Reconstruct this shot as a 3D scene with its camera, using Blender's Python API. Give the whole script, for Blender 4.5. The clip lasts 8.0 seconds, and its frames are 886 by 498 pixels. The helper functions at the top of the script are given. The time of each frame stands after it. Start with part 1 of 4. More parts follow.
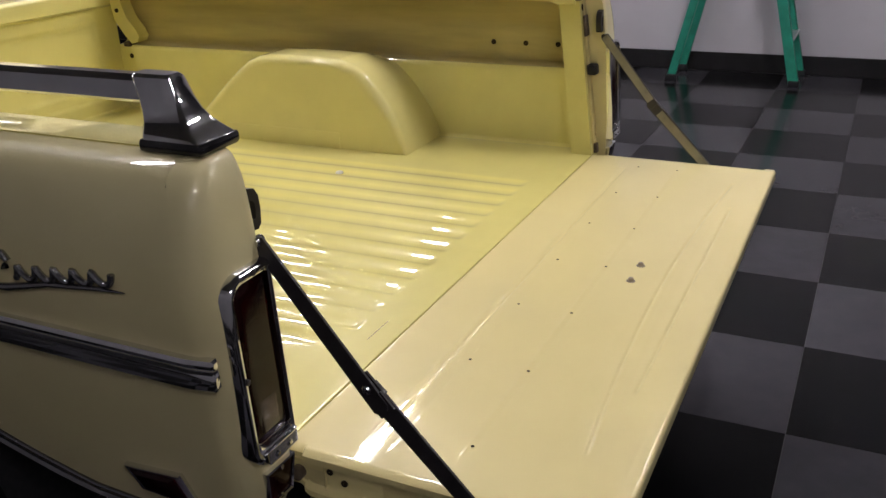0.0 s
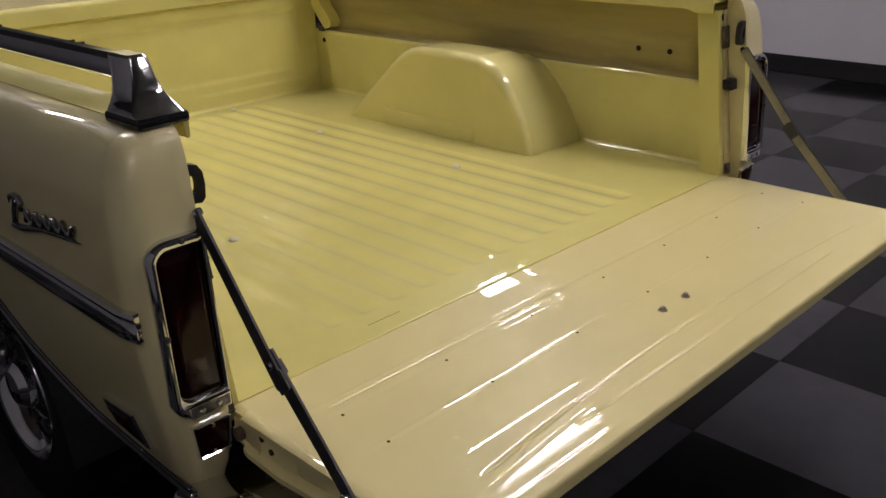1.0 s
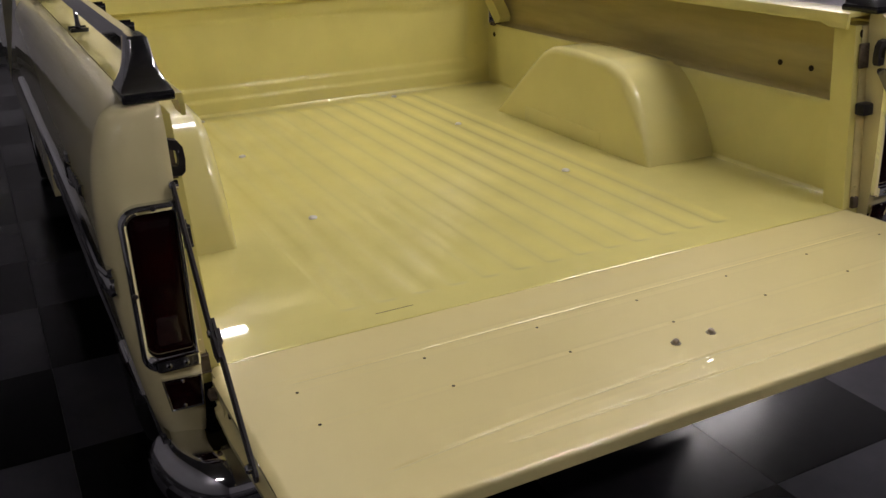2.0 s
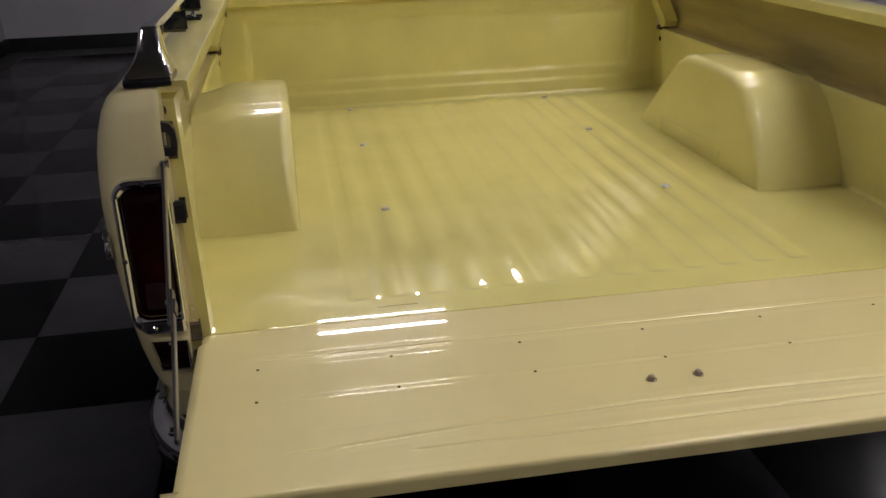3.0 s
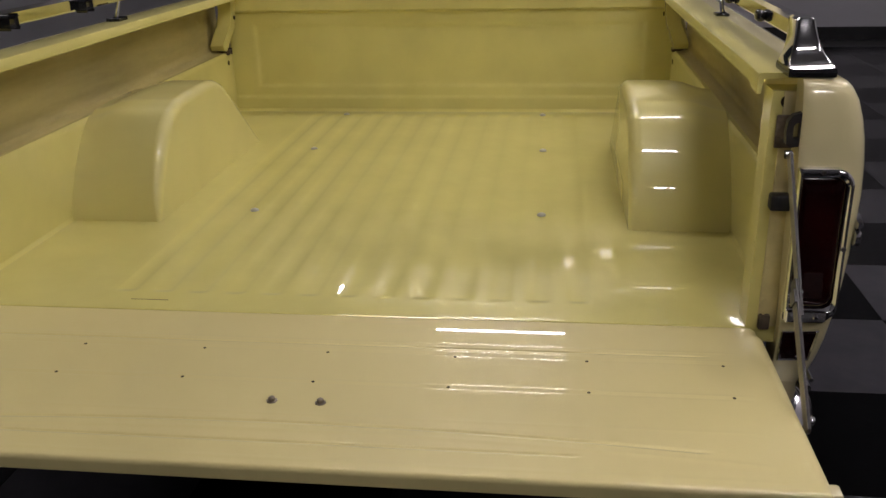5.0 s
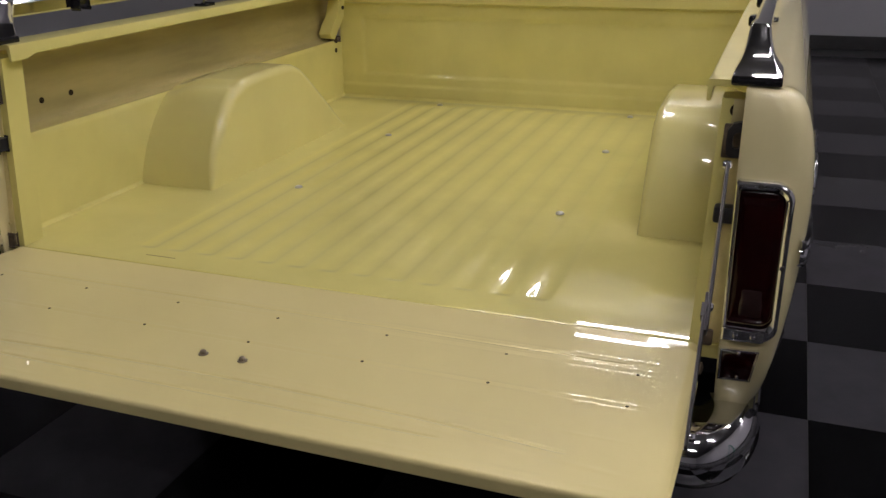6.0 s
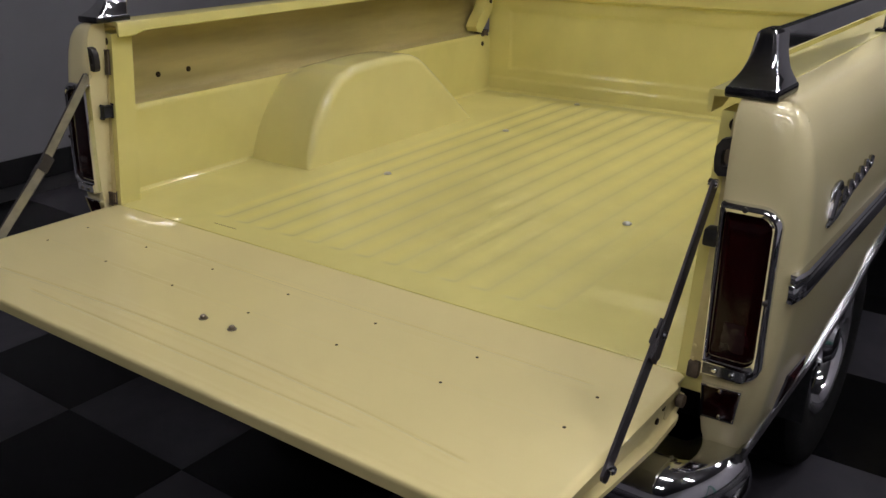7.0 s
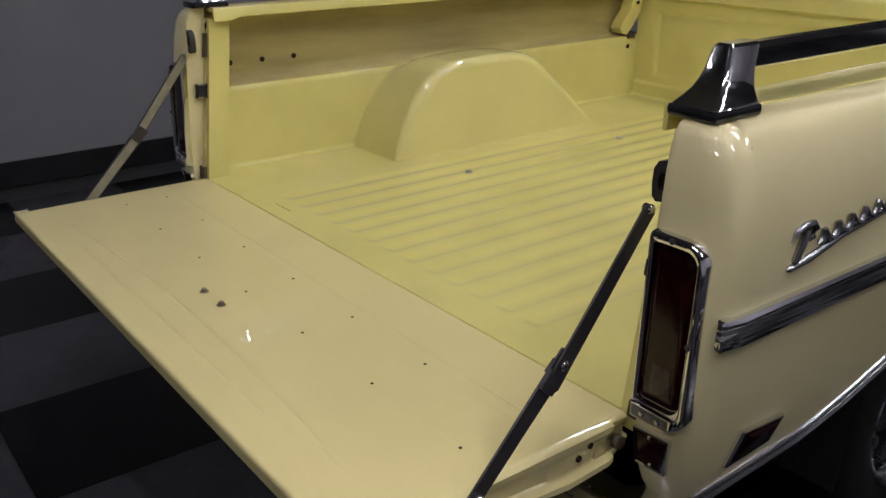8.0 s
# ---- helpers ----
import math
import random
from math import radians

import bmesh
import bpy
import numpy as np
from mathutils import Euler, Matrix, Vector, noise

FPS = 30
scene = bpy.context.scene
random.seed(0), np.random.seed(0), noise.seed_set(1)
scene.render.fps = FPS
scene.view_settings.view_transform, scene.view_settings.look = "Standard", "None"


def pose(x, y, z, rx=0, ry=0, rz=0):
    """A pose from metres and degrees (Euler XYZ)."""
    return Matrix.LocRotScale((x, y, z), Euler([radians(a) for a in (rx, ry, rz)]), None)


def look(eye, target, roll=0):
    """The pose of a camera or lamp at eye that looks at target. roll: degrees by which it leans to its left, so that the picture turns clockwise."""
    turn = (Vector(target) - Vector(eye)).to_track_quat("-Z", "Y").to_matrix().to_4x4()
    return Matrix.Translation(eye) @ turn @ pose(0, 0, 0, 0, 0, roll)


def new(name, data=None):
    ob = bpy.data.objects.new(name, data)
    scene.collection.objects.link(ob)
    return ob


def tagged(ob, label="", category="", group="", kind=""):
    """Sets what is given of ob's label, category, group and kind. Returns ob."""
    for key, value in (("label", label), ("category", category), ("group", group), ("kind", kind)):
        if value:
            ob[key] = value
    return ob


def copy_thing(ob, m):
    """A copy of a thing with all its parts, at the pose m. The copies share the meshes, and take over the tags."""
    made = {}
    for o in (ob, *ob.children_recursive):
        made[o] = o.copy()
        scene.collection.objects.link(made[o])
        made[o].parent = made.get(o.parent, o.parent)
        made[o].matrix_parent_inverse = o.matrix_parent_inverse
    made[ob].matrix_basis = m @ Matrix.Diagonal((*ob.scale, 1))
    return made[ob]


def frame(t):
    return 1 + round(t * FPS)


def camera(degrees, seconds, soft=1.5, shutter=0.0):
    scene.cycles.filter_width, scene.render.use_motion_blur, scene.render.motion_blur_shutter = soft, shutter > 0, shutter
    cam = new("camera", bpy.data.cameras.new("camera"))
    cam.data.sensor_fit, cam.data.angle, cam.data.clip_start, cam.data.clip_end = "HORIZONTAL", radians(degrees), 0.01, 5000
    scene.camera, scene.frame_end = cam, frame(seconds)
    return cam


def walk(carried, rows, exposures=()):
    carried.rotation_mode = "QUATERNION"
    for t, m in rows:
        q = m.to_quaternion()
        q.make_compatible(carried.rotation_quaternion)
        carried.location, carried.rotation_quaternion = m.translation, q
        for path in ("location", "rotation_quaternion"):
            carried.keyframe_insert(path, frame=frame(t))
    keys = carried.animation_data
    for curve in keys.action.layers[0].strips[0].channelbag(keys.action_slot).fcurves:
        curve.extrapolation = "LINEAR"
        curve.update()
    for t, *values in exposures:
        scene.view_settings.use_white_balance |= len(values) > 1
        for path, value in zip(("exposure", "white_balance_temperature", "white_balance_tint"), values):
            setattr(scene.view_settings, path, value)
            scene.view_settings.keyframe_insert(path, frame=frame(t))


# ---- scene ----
cam = camera(52.6, 8.0)
PATH = [
    (0, (-1.798, -0.775, 1.528), (-0.146, 0.047, 0.757), -2.3),
    (0.5, (-1.664, -1.005, 1.523), (-0.177, 0.094, 0.763), -2.2),
    (1, (-1.506, -1.206, 1.52), (-0.207, 0.112, 0.762), -1.9),
    (1.5, (-1.324, -1.365, 1.517), (-0.236, 0.132, 0.76), -1.7),
    (2, (-1.113, -1.492, 1.515), (-0.273, 0.159, 0.761), -1.4),
    (2.2, (-1.022, -1.534, 1.516), (-0.295, 0.171, 0.763), -1.5),
    (3.3, (-0.465, -1.68, 1.515), (-0.299, 0.17, 0.774), -1.5),
    (3.5, (-0.363, -1.691, 1.517), (-0.271, 0.167, 0.782), -1.3),
    (4, (-0.092, -1.695, 1.519), (-0.164, 0.165, 0.786), -1.2),
    (4.5, (0.181, -1.692, 1.527), (0.016, 0.161, 0.793), -1.5),
    (5, (0.432, -1.673, 1.509), (0.197, 0.177, 0.785), -1.4),
    (5.2, (0.523, -1.67, 1.506), (0.219, 0.171, 0.785), -1.3),
    (6.3, (1.076, -1.573, 1.497), (0.265, 0.106, 0.775), -1.0),
    (6.5, (1.154, -1.527, 1.491), (0.248, 0.104, 0.77), -1.0),
    (7, (1.34, -1.388, 1.489), (0.225, 0.107, 0.766), -0.6),
    (7.5, (1.523, -1.212, 1.486), (0.199, 0.101, 0.762), -0.5),
    (8, (1.67, -1.009, 1.484), (0.186, 0.117, 0.757), -0.2),
]
walk(cam, [(t, look(eye, target, roll)) for t, eye, target, roll in PATH],
     [(0, 1.08, 6550, 10), (0.5, 0.90, 6600, 10), (1.0, 0.68, 6700, 10), (1.5, 0.63, 6700, 10), (3, 0.56, 6700, 10), (5, 0.37, 6700, 10), (6.5, 0.50, 6450, 9), (8, 0.60, 6250, 8)])

# ---------------------------------------------------------------- light
world = bpy.data.worlds.new("world")
scene.world = world
world.use_nodes = True
world.node_tree.nodes["Background"].inputs[0].default_value = (0.55, 0.52, 0.60, 1)
world.node_tree.nodes["Background"].inputs[1].default_value = 0.012
LAMP_STRENGTH = 68.0
ROOM_X0, ROOM_X1, ROOM_Y0, ROOM_Y1, ROOM_Z = -3.6, 5.62, -10.6, 8.7, 3.7
# First four follow reflections and shadows; the rest are added unseen for brightness.
LAMPS = [(2.7, 2.1), (0.0, 5.85), (4.95, 4.25), (3.08, -0.3), (1.4, 1.2), (1.3, -1.0), (-0.3, 2.4), (-2.9, -2.7), (1.7, -3.4)]


# ---------------------------------------------------------------- materials
def material(name):
    m = bpy.data.materials.new(name)
    m.use_nodes = True
    return m, m.node_tree.nodes, m.node_tree.links, m.node_tree.nodes["Principled BSDF"]


def noise_tex(nodes, links, scale, detail=4.0, rough=0.55, coords="Object", along=1.0):
    tc = nodes.new("ShaderNodeTexCoord")
    mp = nodes.new("ShaderNodeMapping")
    mp.inputs["Scale"].default_value = (1.0, along, 1.0)
    n = nodes.new("ShaderNodeTexNoise")
    n.inputs["Scale"].default_value = scale
    n.inputs["Detail"].default_value = detail
    n.inputs["Roughness"].default_value = rough
    links.new(tc.outputs[coords], mp.inputs["Vector"])
    links.new(mp.outputs["Vector"], n.inputs["Vector"])
    return n


def ramp(nodes, links, src, stops):
    r = nodes.new("ShaderNodeValToRGB")
    while len(r.color_ramp.elements) < len(stops):
        r.color_ramp.elements.new(0.5)
    for e, (p, c) in zip(r.color_ramp.elements, stops):
        e.position = p
        e.color = (*c, 1) if len(c) == 3 else c
    links.new(src, r.inputs["Fac"])
    return r


def add_bump(nodes, links, bsdf, layers):
    """layers: (texture scale, strength, distance)"""
    last = None
    for scale, strength, dist in layers:
        n = noise_tex(nodes, links, scale, 3.0)
        b = nodes.new("ShaderNodeBump")
        b.inputs["Strength"].default_value = strength
        b.inputs["Distance"].default_value = dist
        links.new(n.outputs["Fac"], b.inputs["Height"])
        if last:
            links.new(last.outputs["Normal"], b.inputs["Normal"])
        last = b
    links.new(last.outputs["Normal"], bsdf.inputs["Normal"])


def simple(name, colour, rough=0.5, metal=0.0, var=0.15, scale=14.0, bump=(), coat=0.0, rough_var=0.08, spec=0.15, along=1.0):
    m, nodes, links, b = material(name)
    n = noise_tex(nodes, links, scale, 5.0, along=along)
    lo = tuple(c * (1 - var) for c in colour)
    hi = tuple(min(1.0, c * (1 + var)) for c in colour)
    r = ramp(nodes, links, n.outputs["Fac"], [(0.3, lo), (0.7, hi)])
    links.new(r.outputs["Color"], b.inputs["Base Color"])
    g = noise_tex(nodes, links, scale * 2.7, 4.0)
    rr = nodes.new("ShaderNodeMapRange")
    rr.inputs["To Min"].default_value = max(0.02, rough - rough_var)
    rr.inputs["To Max"].default_value = min(1.0, rough + rough_var)
    links.new(g.outputs["Fac"], rr.inputs["Value"])
    links.new(rr.outputs["Result"], b.inputs["Roughness"])
    b.inputs["Metallic"].default_value = metal
    b.inputs["Coat Weight"].default_value = coat
    b.inputs["Coat Roughness"].default_value = 0.02
    if coat:
        b.inputs["Specular IOR Level"].default_value = spec
    if bump:
        add_bump(nodes, links, b, bump)
    return m


# One cream paint; bounce light and reflected tints are put into each copy.
CREAM = (0.66, 0.595, 0.205)
PAINT = simple("cream_paint", (0.66, 0.585, 0.325), 0.38, 0.0, 0.025, 3.0, ((5.0, 0.02, 0.01), (160.0, 0.02, 0.0015)), coat=1.0, rough_var=0.05, spec=0.3)
PAINT_GATE = simple("cream_paint_gate_sheen", (0.70, 0.605, 0.285), 0.38, 0.0, 0.03, 3.0, ((5.0, 0.02, 0.01), (160.0, 0.02, 0.0015)), coat=0.9, rough_var=0.05, spec=0.2)
# Glossy bed paint, made paler for the light and sheen on the wheel housings.
PAINT_HOUSE = simple("cream_paint_glossy_lit", (0.71, 0.64, 0.255), 0.35, 0.0, 0.04, 5.0, ((9.0, 0.03, 0.006), (220.0, 0.02, 0.0015)), coat=1.0, rough_var=0.03, spec=0.35)
PAINT_INNER = simple("cream_paint_bed_bounce", CREAM, 0.35, 0.0, 0.06, 5.0, ((6.0, 0.02, 0.01), (220.0, 0.02, 0.0015)), coat=0.95, rough_var=0.03, spec=0.2)
# Bed paint gone dull, and darkened for the shade under the rail.
CHANNEL = simple("dull_cream_paint_shaded", (0.43, 0.36, 0.15), 0.50, 0.0, 0.22, 14.0, ((60.0, 0.05, 0.003),), rough_var=0.12, along=0.12)
PAINT_DIRTY = simple("cream_paint_dusty", (0.56, 0.48, 0.23), 0.5, 0.0, 0.28, 9.0, ((60.0, 0.05, 0.003),))
CHROME = simple("chrome", (0.74, 0.74, 0.76), 0.07, 1.0, 0.04, 30.0, rough_var=0.03)
LIP = simple("dull_chrome", (0.30, 0.30, 0.31), 0.24, 1.0, 0.1, 30.0)
STEEL = simple("strap_steel", (0.030, 0.026, 0.028), 0.42, 0.2, 0.2, 40.0, ((120.0, 0.08, 0.002),))
STRIKER = simple("dark_worn_steel", (0.032, 0.029, 0.029), 0.40, 0.5, 0.35, 40.0, ((120.0, 0.08, 0.002),))
STUD = simple("worn_steel", (0.24, 0.20, 0.16), 0.36, 0.8, 0.3, 60.0)
ZINC = simple("dull_zinc", (0.24, 0.22, 0.165), 0.5, 0.2, 0.2, 30.0, ((120.0, 0.06, 0.002),))
BLACK = simple("black_rubber", (0.016, 0.016, 0.018), 0.45, 0.0, 0.3, 60.0, ((150.0, 0.05, 0.002),))
BLACK_GLOSS = simple("black_gloss", (0.012, 0.012, 0.014), 0.12, 0.0, 0.2, 40.0)
TYRE = simple("tyre_rubber", (0.007, 0.007, 0.007), 0.85, 0.0, 0.25, 30.0, ((90.0, 0.15, 0.003),))
RED = simple("red_lens", (0.009, 0.0006, 0.0008), 0.12, 0.0, 0.2, 40.0, ((300.0, 0.15, 0.001),), coat=0.04)
CLEAR = simple("clear_lens", (0.020, 0.010, 0.010), 0.16, 0.0, 0.15, 60.0, ((300.0, 0.2, 0.001),), coat=0.5)
HOLE = simple("dark_hole", (0.03, 0.022, 0.012), 0.8, 0.0, 0.2, 90.0)
RUST_AND_SHADOW = simple("dirty_metal_and_shadow", (0.10, 0.075, 0.05), 0.7, 0.3, 0.5, 45.0, ((120.0, 0.2, 0.003),))
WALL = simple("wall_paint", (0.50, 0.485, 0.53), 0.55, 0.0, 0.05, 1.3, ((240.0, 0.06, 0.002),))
# The wall paint again, darkened for the weaker light on two walls.
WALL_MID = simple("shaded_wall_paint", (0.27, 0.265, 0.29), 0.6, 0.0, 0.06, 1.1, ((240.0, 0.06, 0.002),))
WALL_DARK = simple("dimmed_wall_paint", (0.205, 0.202, 0.22), 0.6, 0.0, 0.06, 1.1, ((240.0, 0.06, 0.002),))
BASE = simple("black_baseboard", (0.007, 0.007, 0.008), 0.45, 0.0, 0.2, 8.0)
BASE.node_tree.nodes["Principled BSDF"].inputs["Specular IOR Level"].default_value = 0.12
CEIL = simple("ceiling_paint", (0.10, 0.10, 0.11), 0.85, 0.0, 0.1, 2.0)
GREEN = simple("green_fibreglass", (0.012, 0.20, 0.135), 0.42, 0.0, 0.2, 12.0, ((90.0, 0.1, 0.002),))
ALU = simple("aluminium", (0.55, 0.55, 0.56), 0.35, 1.0, 0.1, 40.0)
for _m, _v in ((TYRE, 0.12), (BLACK, 0.25), (RED, 0.22), (HOLE, 0.1)):
    _m.node_tree.nodes["Principled BSDF"].inputs["Specular IOR Level"].default_value = _v
GLASS_DARK = simple("cab_glass", (0.02, 0.022, 0.024), 0.05, 0.0, 0.1, 8.0)
GROUT = simple("tile_bed", (0.02, 0.02, 0.021), 0.6, 0.0, 0.2, 20.0)


def tile_material(name, colour):
    m, nodes, links, b = material(name)
    n = noise_tex(nodes, links, 6.0, 6.0, 0.6)
    info = nodes.new("ShaderNodeObjectInfo")
    add = nodes.new("ShaderNodeMath")
    add.operation = "MULTIPLY_ADD"
    add.inputs[1].default_value = 0.35
    links.new(info.outputs["Random"], add.inputs[0])
    links.new(n.outputs["Fac"], add.inputs[2])
    r = ramp(nodes, links, add.outputs[0], [(0.35, tuple(c * 0.8 for c in colour)), (0.95, tuple(c * 1.25 for c in colour))])
    links.new(r.outputs["Color"], b.inputs["Base Color"])
    g = noise_tex(nodes, links, 22.0, 4.0)
    rr = nodes.new("ShaderNodeMapRange")
    rr.inputs["To Min"].default_value, rr.inputs["To Max"].default_value = 0.12, 0.20
    links.new(g.outputs["Fac"], rr.inputs["Value"])
    links.new(rr.outputs["Result"], b.inputs["Roughness"])
    b.inputs["Specular IOR Level"].default_value = 0.09
    add_bump(nodes, links, b, ((4.0, 0.04, 0.006), (70.0, 0.015, 0.001)))
    return m


TILE_DARK = tile_material("black_tile", (0.0028, 0.0028, 0.0032))
TILE_GREY = tile_material("grey_tile", (0.032, 0.031, 0.036))

LAMP_WHITE = simple("lamp_housing", (0.7, 0.7, 0.7), 0.4)
DIFFUSER, _n, _l, _b = material("lamp_diffuser")
_b.inputs["Base Color"].default_value = (0.9, 0.9, 0.9, 1)
_b.inputs["Emission Color"].default_value = (1.0, 0.94, 0.97, 1)
_b.inputs["Emission Strength"].default_value = LAMP_STRENGTH


# ---------------------------------------------------------------- mesh helpers
def finish(bm, smooth=True, angle=35):
    bmesh.ops.recalc_face_normals(bm, faces=bm.faces)
    for f in bm.faces:
        f.smooth = smooth
    if smooth:
        for e in bm.edges:
            if len(e.link_faces) == 2 and e.calc_face_angle(0) > radians(angle):
                e.smooth = False
    return bm


def part(name, bm, mat, parent=None, label="", smooth=True, angle=35):
    finish(bm, smooth, angle)
    me = bpy.data.meshes.new(name)
    bm.to_mesh(me)
    bm.free()
    me.materials.append(mat)
    ob = new(name, me)
    if parent:
        ob.parent = parent
    if label:
        ob["label"] = label
    return ob


def share(name, mesh, parent, m):
    ob = new(name, mesh)
    ob.parent = parent
    ob.matrix_basis = m
    return ob


def rbox(x0, x1, y0, y1, z0, z1, r=0.004, seg=2, bm=None):
    bm = bm or bmesh.new()
    got = bmesh.ops.create_cube(bm, size=1.0)["verts"]
    for v in got:
        v.co = Vector(((x0 + x1) / 2 + v.co.x * (x1 - x0), (y0 + y1) / 2 + v.co.y * (y1 - y0), (z0 + z1) / 2 + v.co.z * (z1 - z0)))
    if r:
        edges = list({e for v in got for e in v.link_edges})
        bmesh.ops.bevel(bm, geom=edges, offset=r, segments=seg, affect="EDGES", profile=0.5)
    return bm


def loft(rings, closed=True, caps=True, bm=None):
    bm = bm or bmesh.new()
    rows = [[bm.verts.new(p) for p in ring] for ring in rings]
    n = len(rows[0])
    for a, b in zip(rows, rows[1:]):
        for i in range(n if closed else n - 1):
            j = (i + 1) % n
            bm.faces.new((a[i], a[j], b[j], b[i]))
    if caps and closed:
        bm.faces.new(rows[0])
        bm.faces.new(rows[-1][::-1])
    return bm


def tube(path, radius, n=10, bm=None):
    """A round bar along a list of points."""
    pts = [Vector(p) for p in path]
    rings = []
    for i, p in enumerate(pts):
        d = (pts[min(i + 1, len(pts) - 1)] - pts[max(i - 1, 0)]).normalized()
        side = d.cross(Vector((0, 0, 1)))
        if side.length < 0.05:
            side = d.cross(Vector((1, 0, 0)))
        side.normalize()
        up = side.cross(d).normalized()
        r = radius[i] if isinstance(radius, (list, tuple)) else radius
        rings.append([p + side * (r * math.cos(2 * math.pi * k / n)) + up * (r * math.sin(2 * math.pi * k / n)) for k in range(n)])
    return loft(rings, bm=bm)


def lathe(profile, centre, axis="x", n=48, bm=None, sign=1):
    """profile: (radius, offset along axis) pairs, closed into a ring of revolution."""
    bm = bm or bmesh.new()
    rows = []
    for r, o in profile:
        row = []
        for k in range(n):
            a = 2 * math.pi * k / n
            c, s = r * math.cos(a), r * math.sin(a)
            if axis == "x":
                p = (centre[0] + sign * o, centre[1] + c, centre[2] + s)
            elif axis == "z":
                p = (centre[0] + c, centre[1] + s, centre[2] + sign * o)
            else:
                p = (centre[0] + c, centre[1] + sign * o, centre[2] + s)
            row.append(bm.verts.new(p))
        rows.append(row)
    for a, b in zip(rows, rows[1:]):
        for k in range(n):
            j = (k + 1) % n
            bm.faces.new((a[k], a[j], b[j], b[k]))
    return bm, rows


def plate_xz(outline, y0, y1, bm=None):
    """A plate from an outline in x, z between two y."""
    return loft([[(x, y0, z) for x, z in outline], [(x, y1, z) for x, z in outline]], bm=bm)


def plate_yz(outline, x0, x1, bm=None):
    return loft([[(x0, y, z) for y, z in outline], [(x1, y, z) for y, z in outline]], bm=bm)


def bevelled(bm, r, seg=2, min_angle=25):
    edges = [e for e in bm.edges if len(e.link_faces) == 2 and e.calc_face_angle(0) > radians(min_angle)]
    bmesh.ops.recalc_face_normals(bm, faces=bm.faces)
    bmesh.ops.bevel(bm, geom=edges, offset=r, segments=seg, affect="EDGES", profile=0.5)
    return bm


def spread(points, x):
    """Straight interpolation in a table of (x, value)."""
    if x <= points[0][0]:
        return points[0][1]
    for (a, va), (b, vb) in zip(points, points[1:]):
        if x <= b:
            t = (x - a) / (b - a)
            return va + (vb - va) * t
    return points[-1][1]


def ease(t):
    t = min(1.0, max(0.0, t))
    return t * t * (3 - 2 * t)


def thing(name, at, label, category, group="", kind=""):
    ob = new(name)
    ob.location = at
    ob.empty_display_size = 0.1
    tagged(ob, label, category, group, kind)
    return ob


# ---------------------------------------------------------------- the room
def slab(name, x0, x1, y0, y1, z0, z1, mat, label, category="wall", r=0.0):
    return tagged(part(name, rbox(x0, x1, y0, y1, z0, z1, r), mat, smooth=False), label, category, kind="structure")


slab("wall_west", ROOM_X0 - 0.15, ROOM_X0, ROOM_Y0 - 0.15, ROOM_Y1 + 0.15, 0, ROOM_Z, WALL_DARK, "plain showroom wall, its weak light painted in as grey")
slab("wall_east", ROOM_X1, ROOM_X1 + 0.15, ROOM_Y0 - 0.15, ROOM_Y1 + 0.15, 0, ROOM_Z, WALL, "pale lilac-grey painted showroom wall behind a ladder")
slab("wall_north", ROOM_X0, ROOM_X1, ROOM_Y1, ROOM_Y1 + 0.15, 0, ROOM_Z, WALL_MID, "end wall ahead of the truck, darkened in colour for shade")
slab("wall_south", ROOM_X0, ROOM_X1, ROOM_Y0 - 0.15, ROOM_Y0, 0, ROOM_Z, WALL, "pale lilac-grey painted end wall behind the truck")
slab("ceiling", ROOM_X0 - 0.15, ROOM_X1 + 0.15, ROOM_Y0 - 0.15, ROOM_Y1 + 0.15, ROOM_Z, ROOM_Z + 0.12, CEIL, "dark painted showroom ceiling", "ceiling")
for n, a in (("baseboard_west", (ROOM_X0, ROOM_X0 + 0.015, ROOM_Y0, ROOM_Y1)), ("baseboard_east", (ROOM_X1 - 0.015, ROOM_X1, ROOM_Y0, ROOM_Y1)),
             ("baseboard_north", (ROOM_X0 + 0.02, ROOM_X1 - 0.02, ROOM_Y1 - 0.015, ROOM_Y1)), ("baseboard_south", (ROOM_X0 + 0.02, ROOM_X1 - 0.02, ROOM_Y0, ROOM_Y0 + 0.015))):
    board = slab(n, *a, 0.0, 0.14, BASE, "black rubber cove baseboard along the wall", "baseboard", 0.003)
    for v in board.data.vertices:
        # the foot of the board runs out over the floor
        if v.co.z < 0.02:
            v.co.x += 0.028 * ((n == "baseboard_west") - (n == "baseboard_east")) * (1 if ROOM_X0 + 0.01 < v.co.x < ROOM_X1 - 0.01 else 0)
            v.co.y += 0.028 * ((n == "baseboard_south") - (n == "baseboard_north")) * (1 if ROOM_Y0 + 0.01 < v.co.y < ROOM_Y1 - 0.01 else 0)


def ceiling_light(x, y):
    lamp = thing("ceiling_light", (x, y, ROOM_Z), "unseen lit white fluorescent fixture with two tubes under the ceiling", "ceiling light", "ceiling lights")
    part("housing", rbox(-0.62, 0.62, -0.09, 0.09, -0.085, 0.0, 0.006), LAMP_WHITE, lamp)
    for yy in (-0.024, 0.024):
        part("tube", tube([(-0.59, yy, -0.112), (-0.585, yy, -0.112), (0.585, yy, -0.112), (0.59, yy, -0.112)], [0.006, 0.0135, 0.0135, 0.006], 12), DIFFUSER, lamp, "glowing white fluorescent tube")
    for sx in (-1, 1):
        part("socket", rbox(min(sx * 0.590, sx * 0.612), max(sx * 0.590, sx * 0.612), -0.075, 0.075, -0.135, -0.086, 0.004), LAMP_WHITE, lamp)
    return lamp


first = ceiling_light(*LAMPS[0])
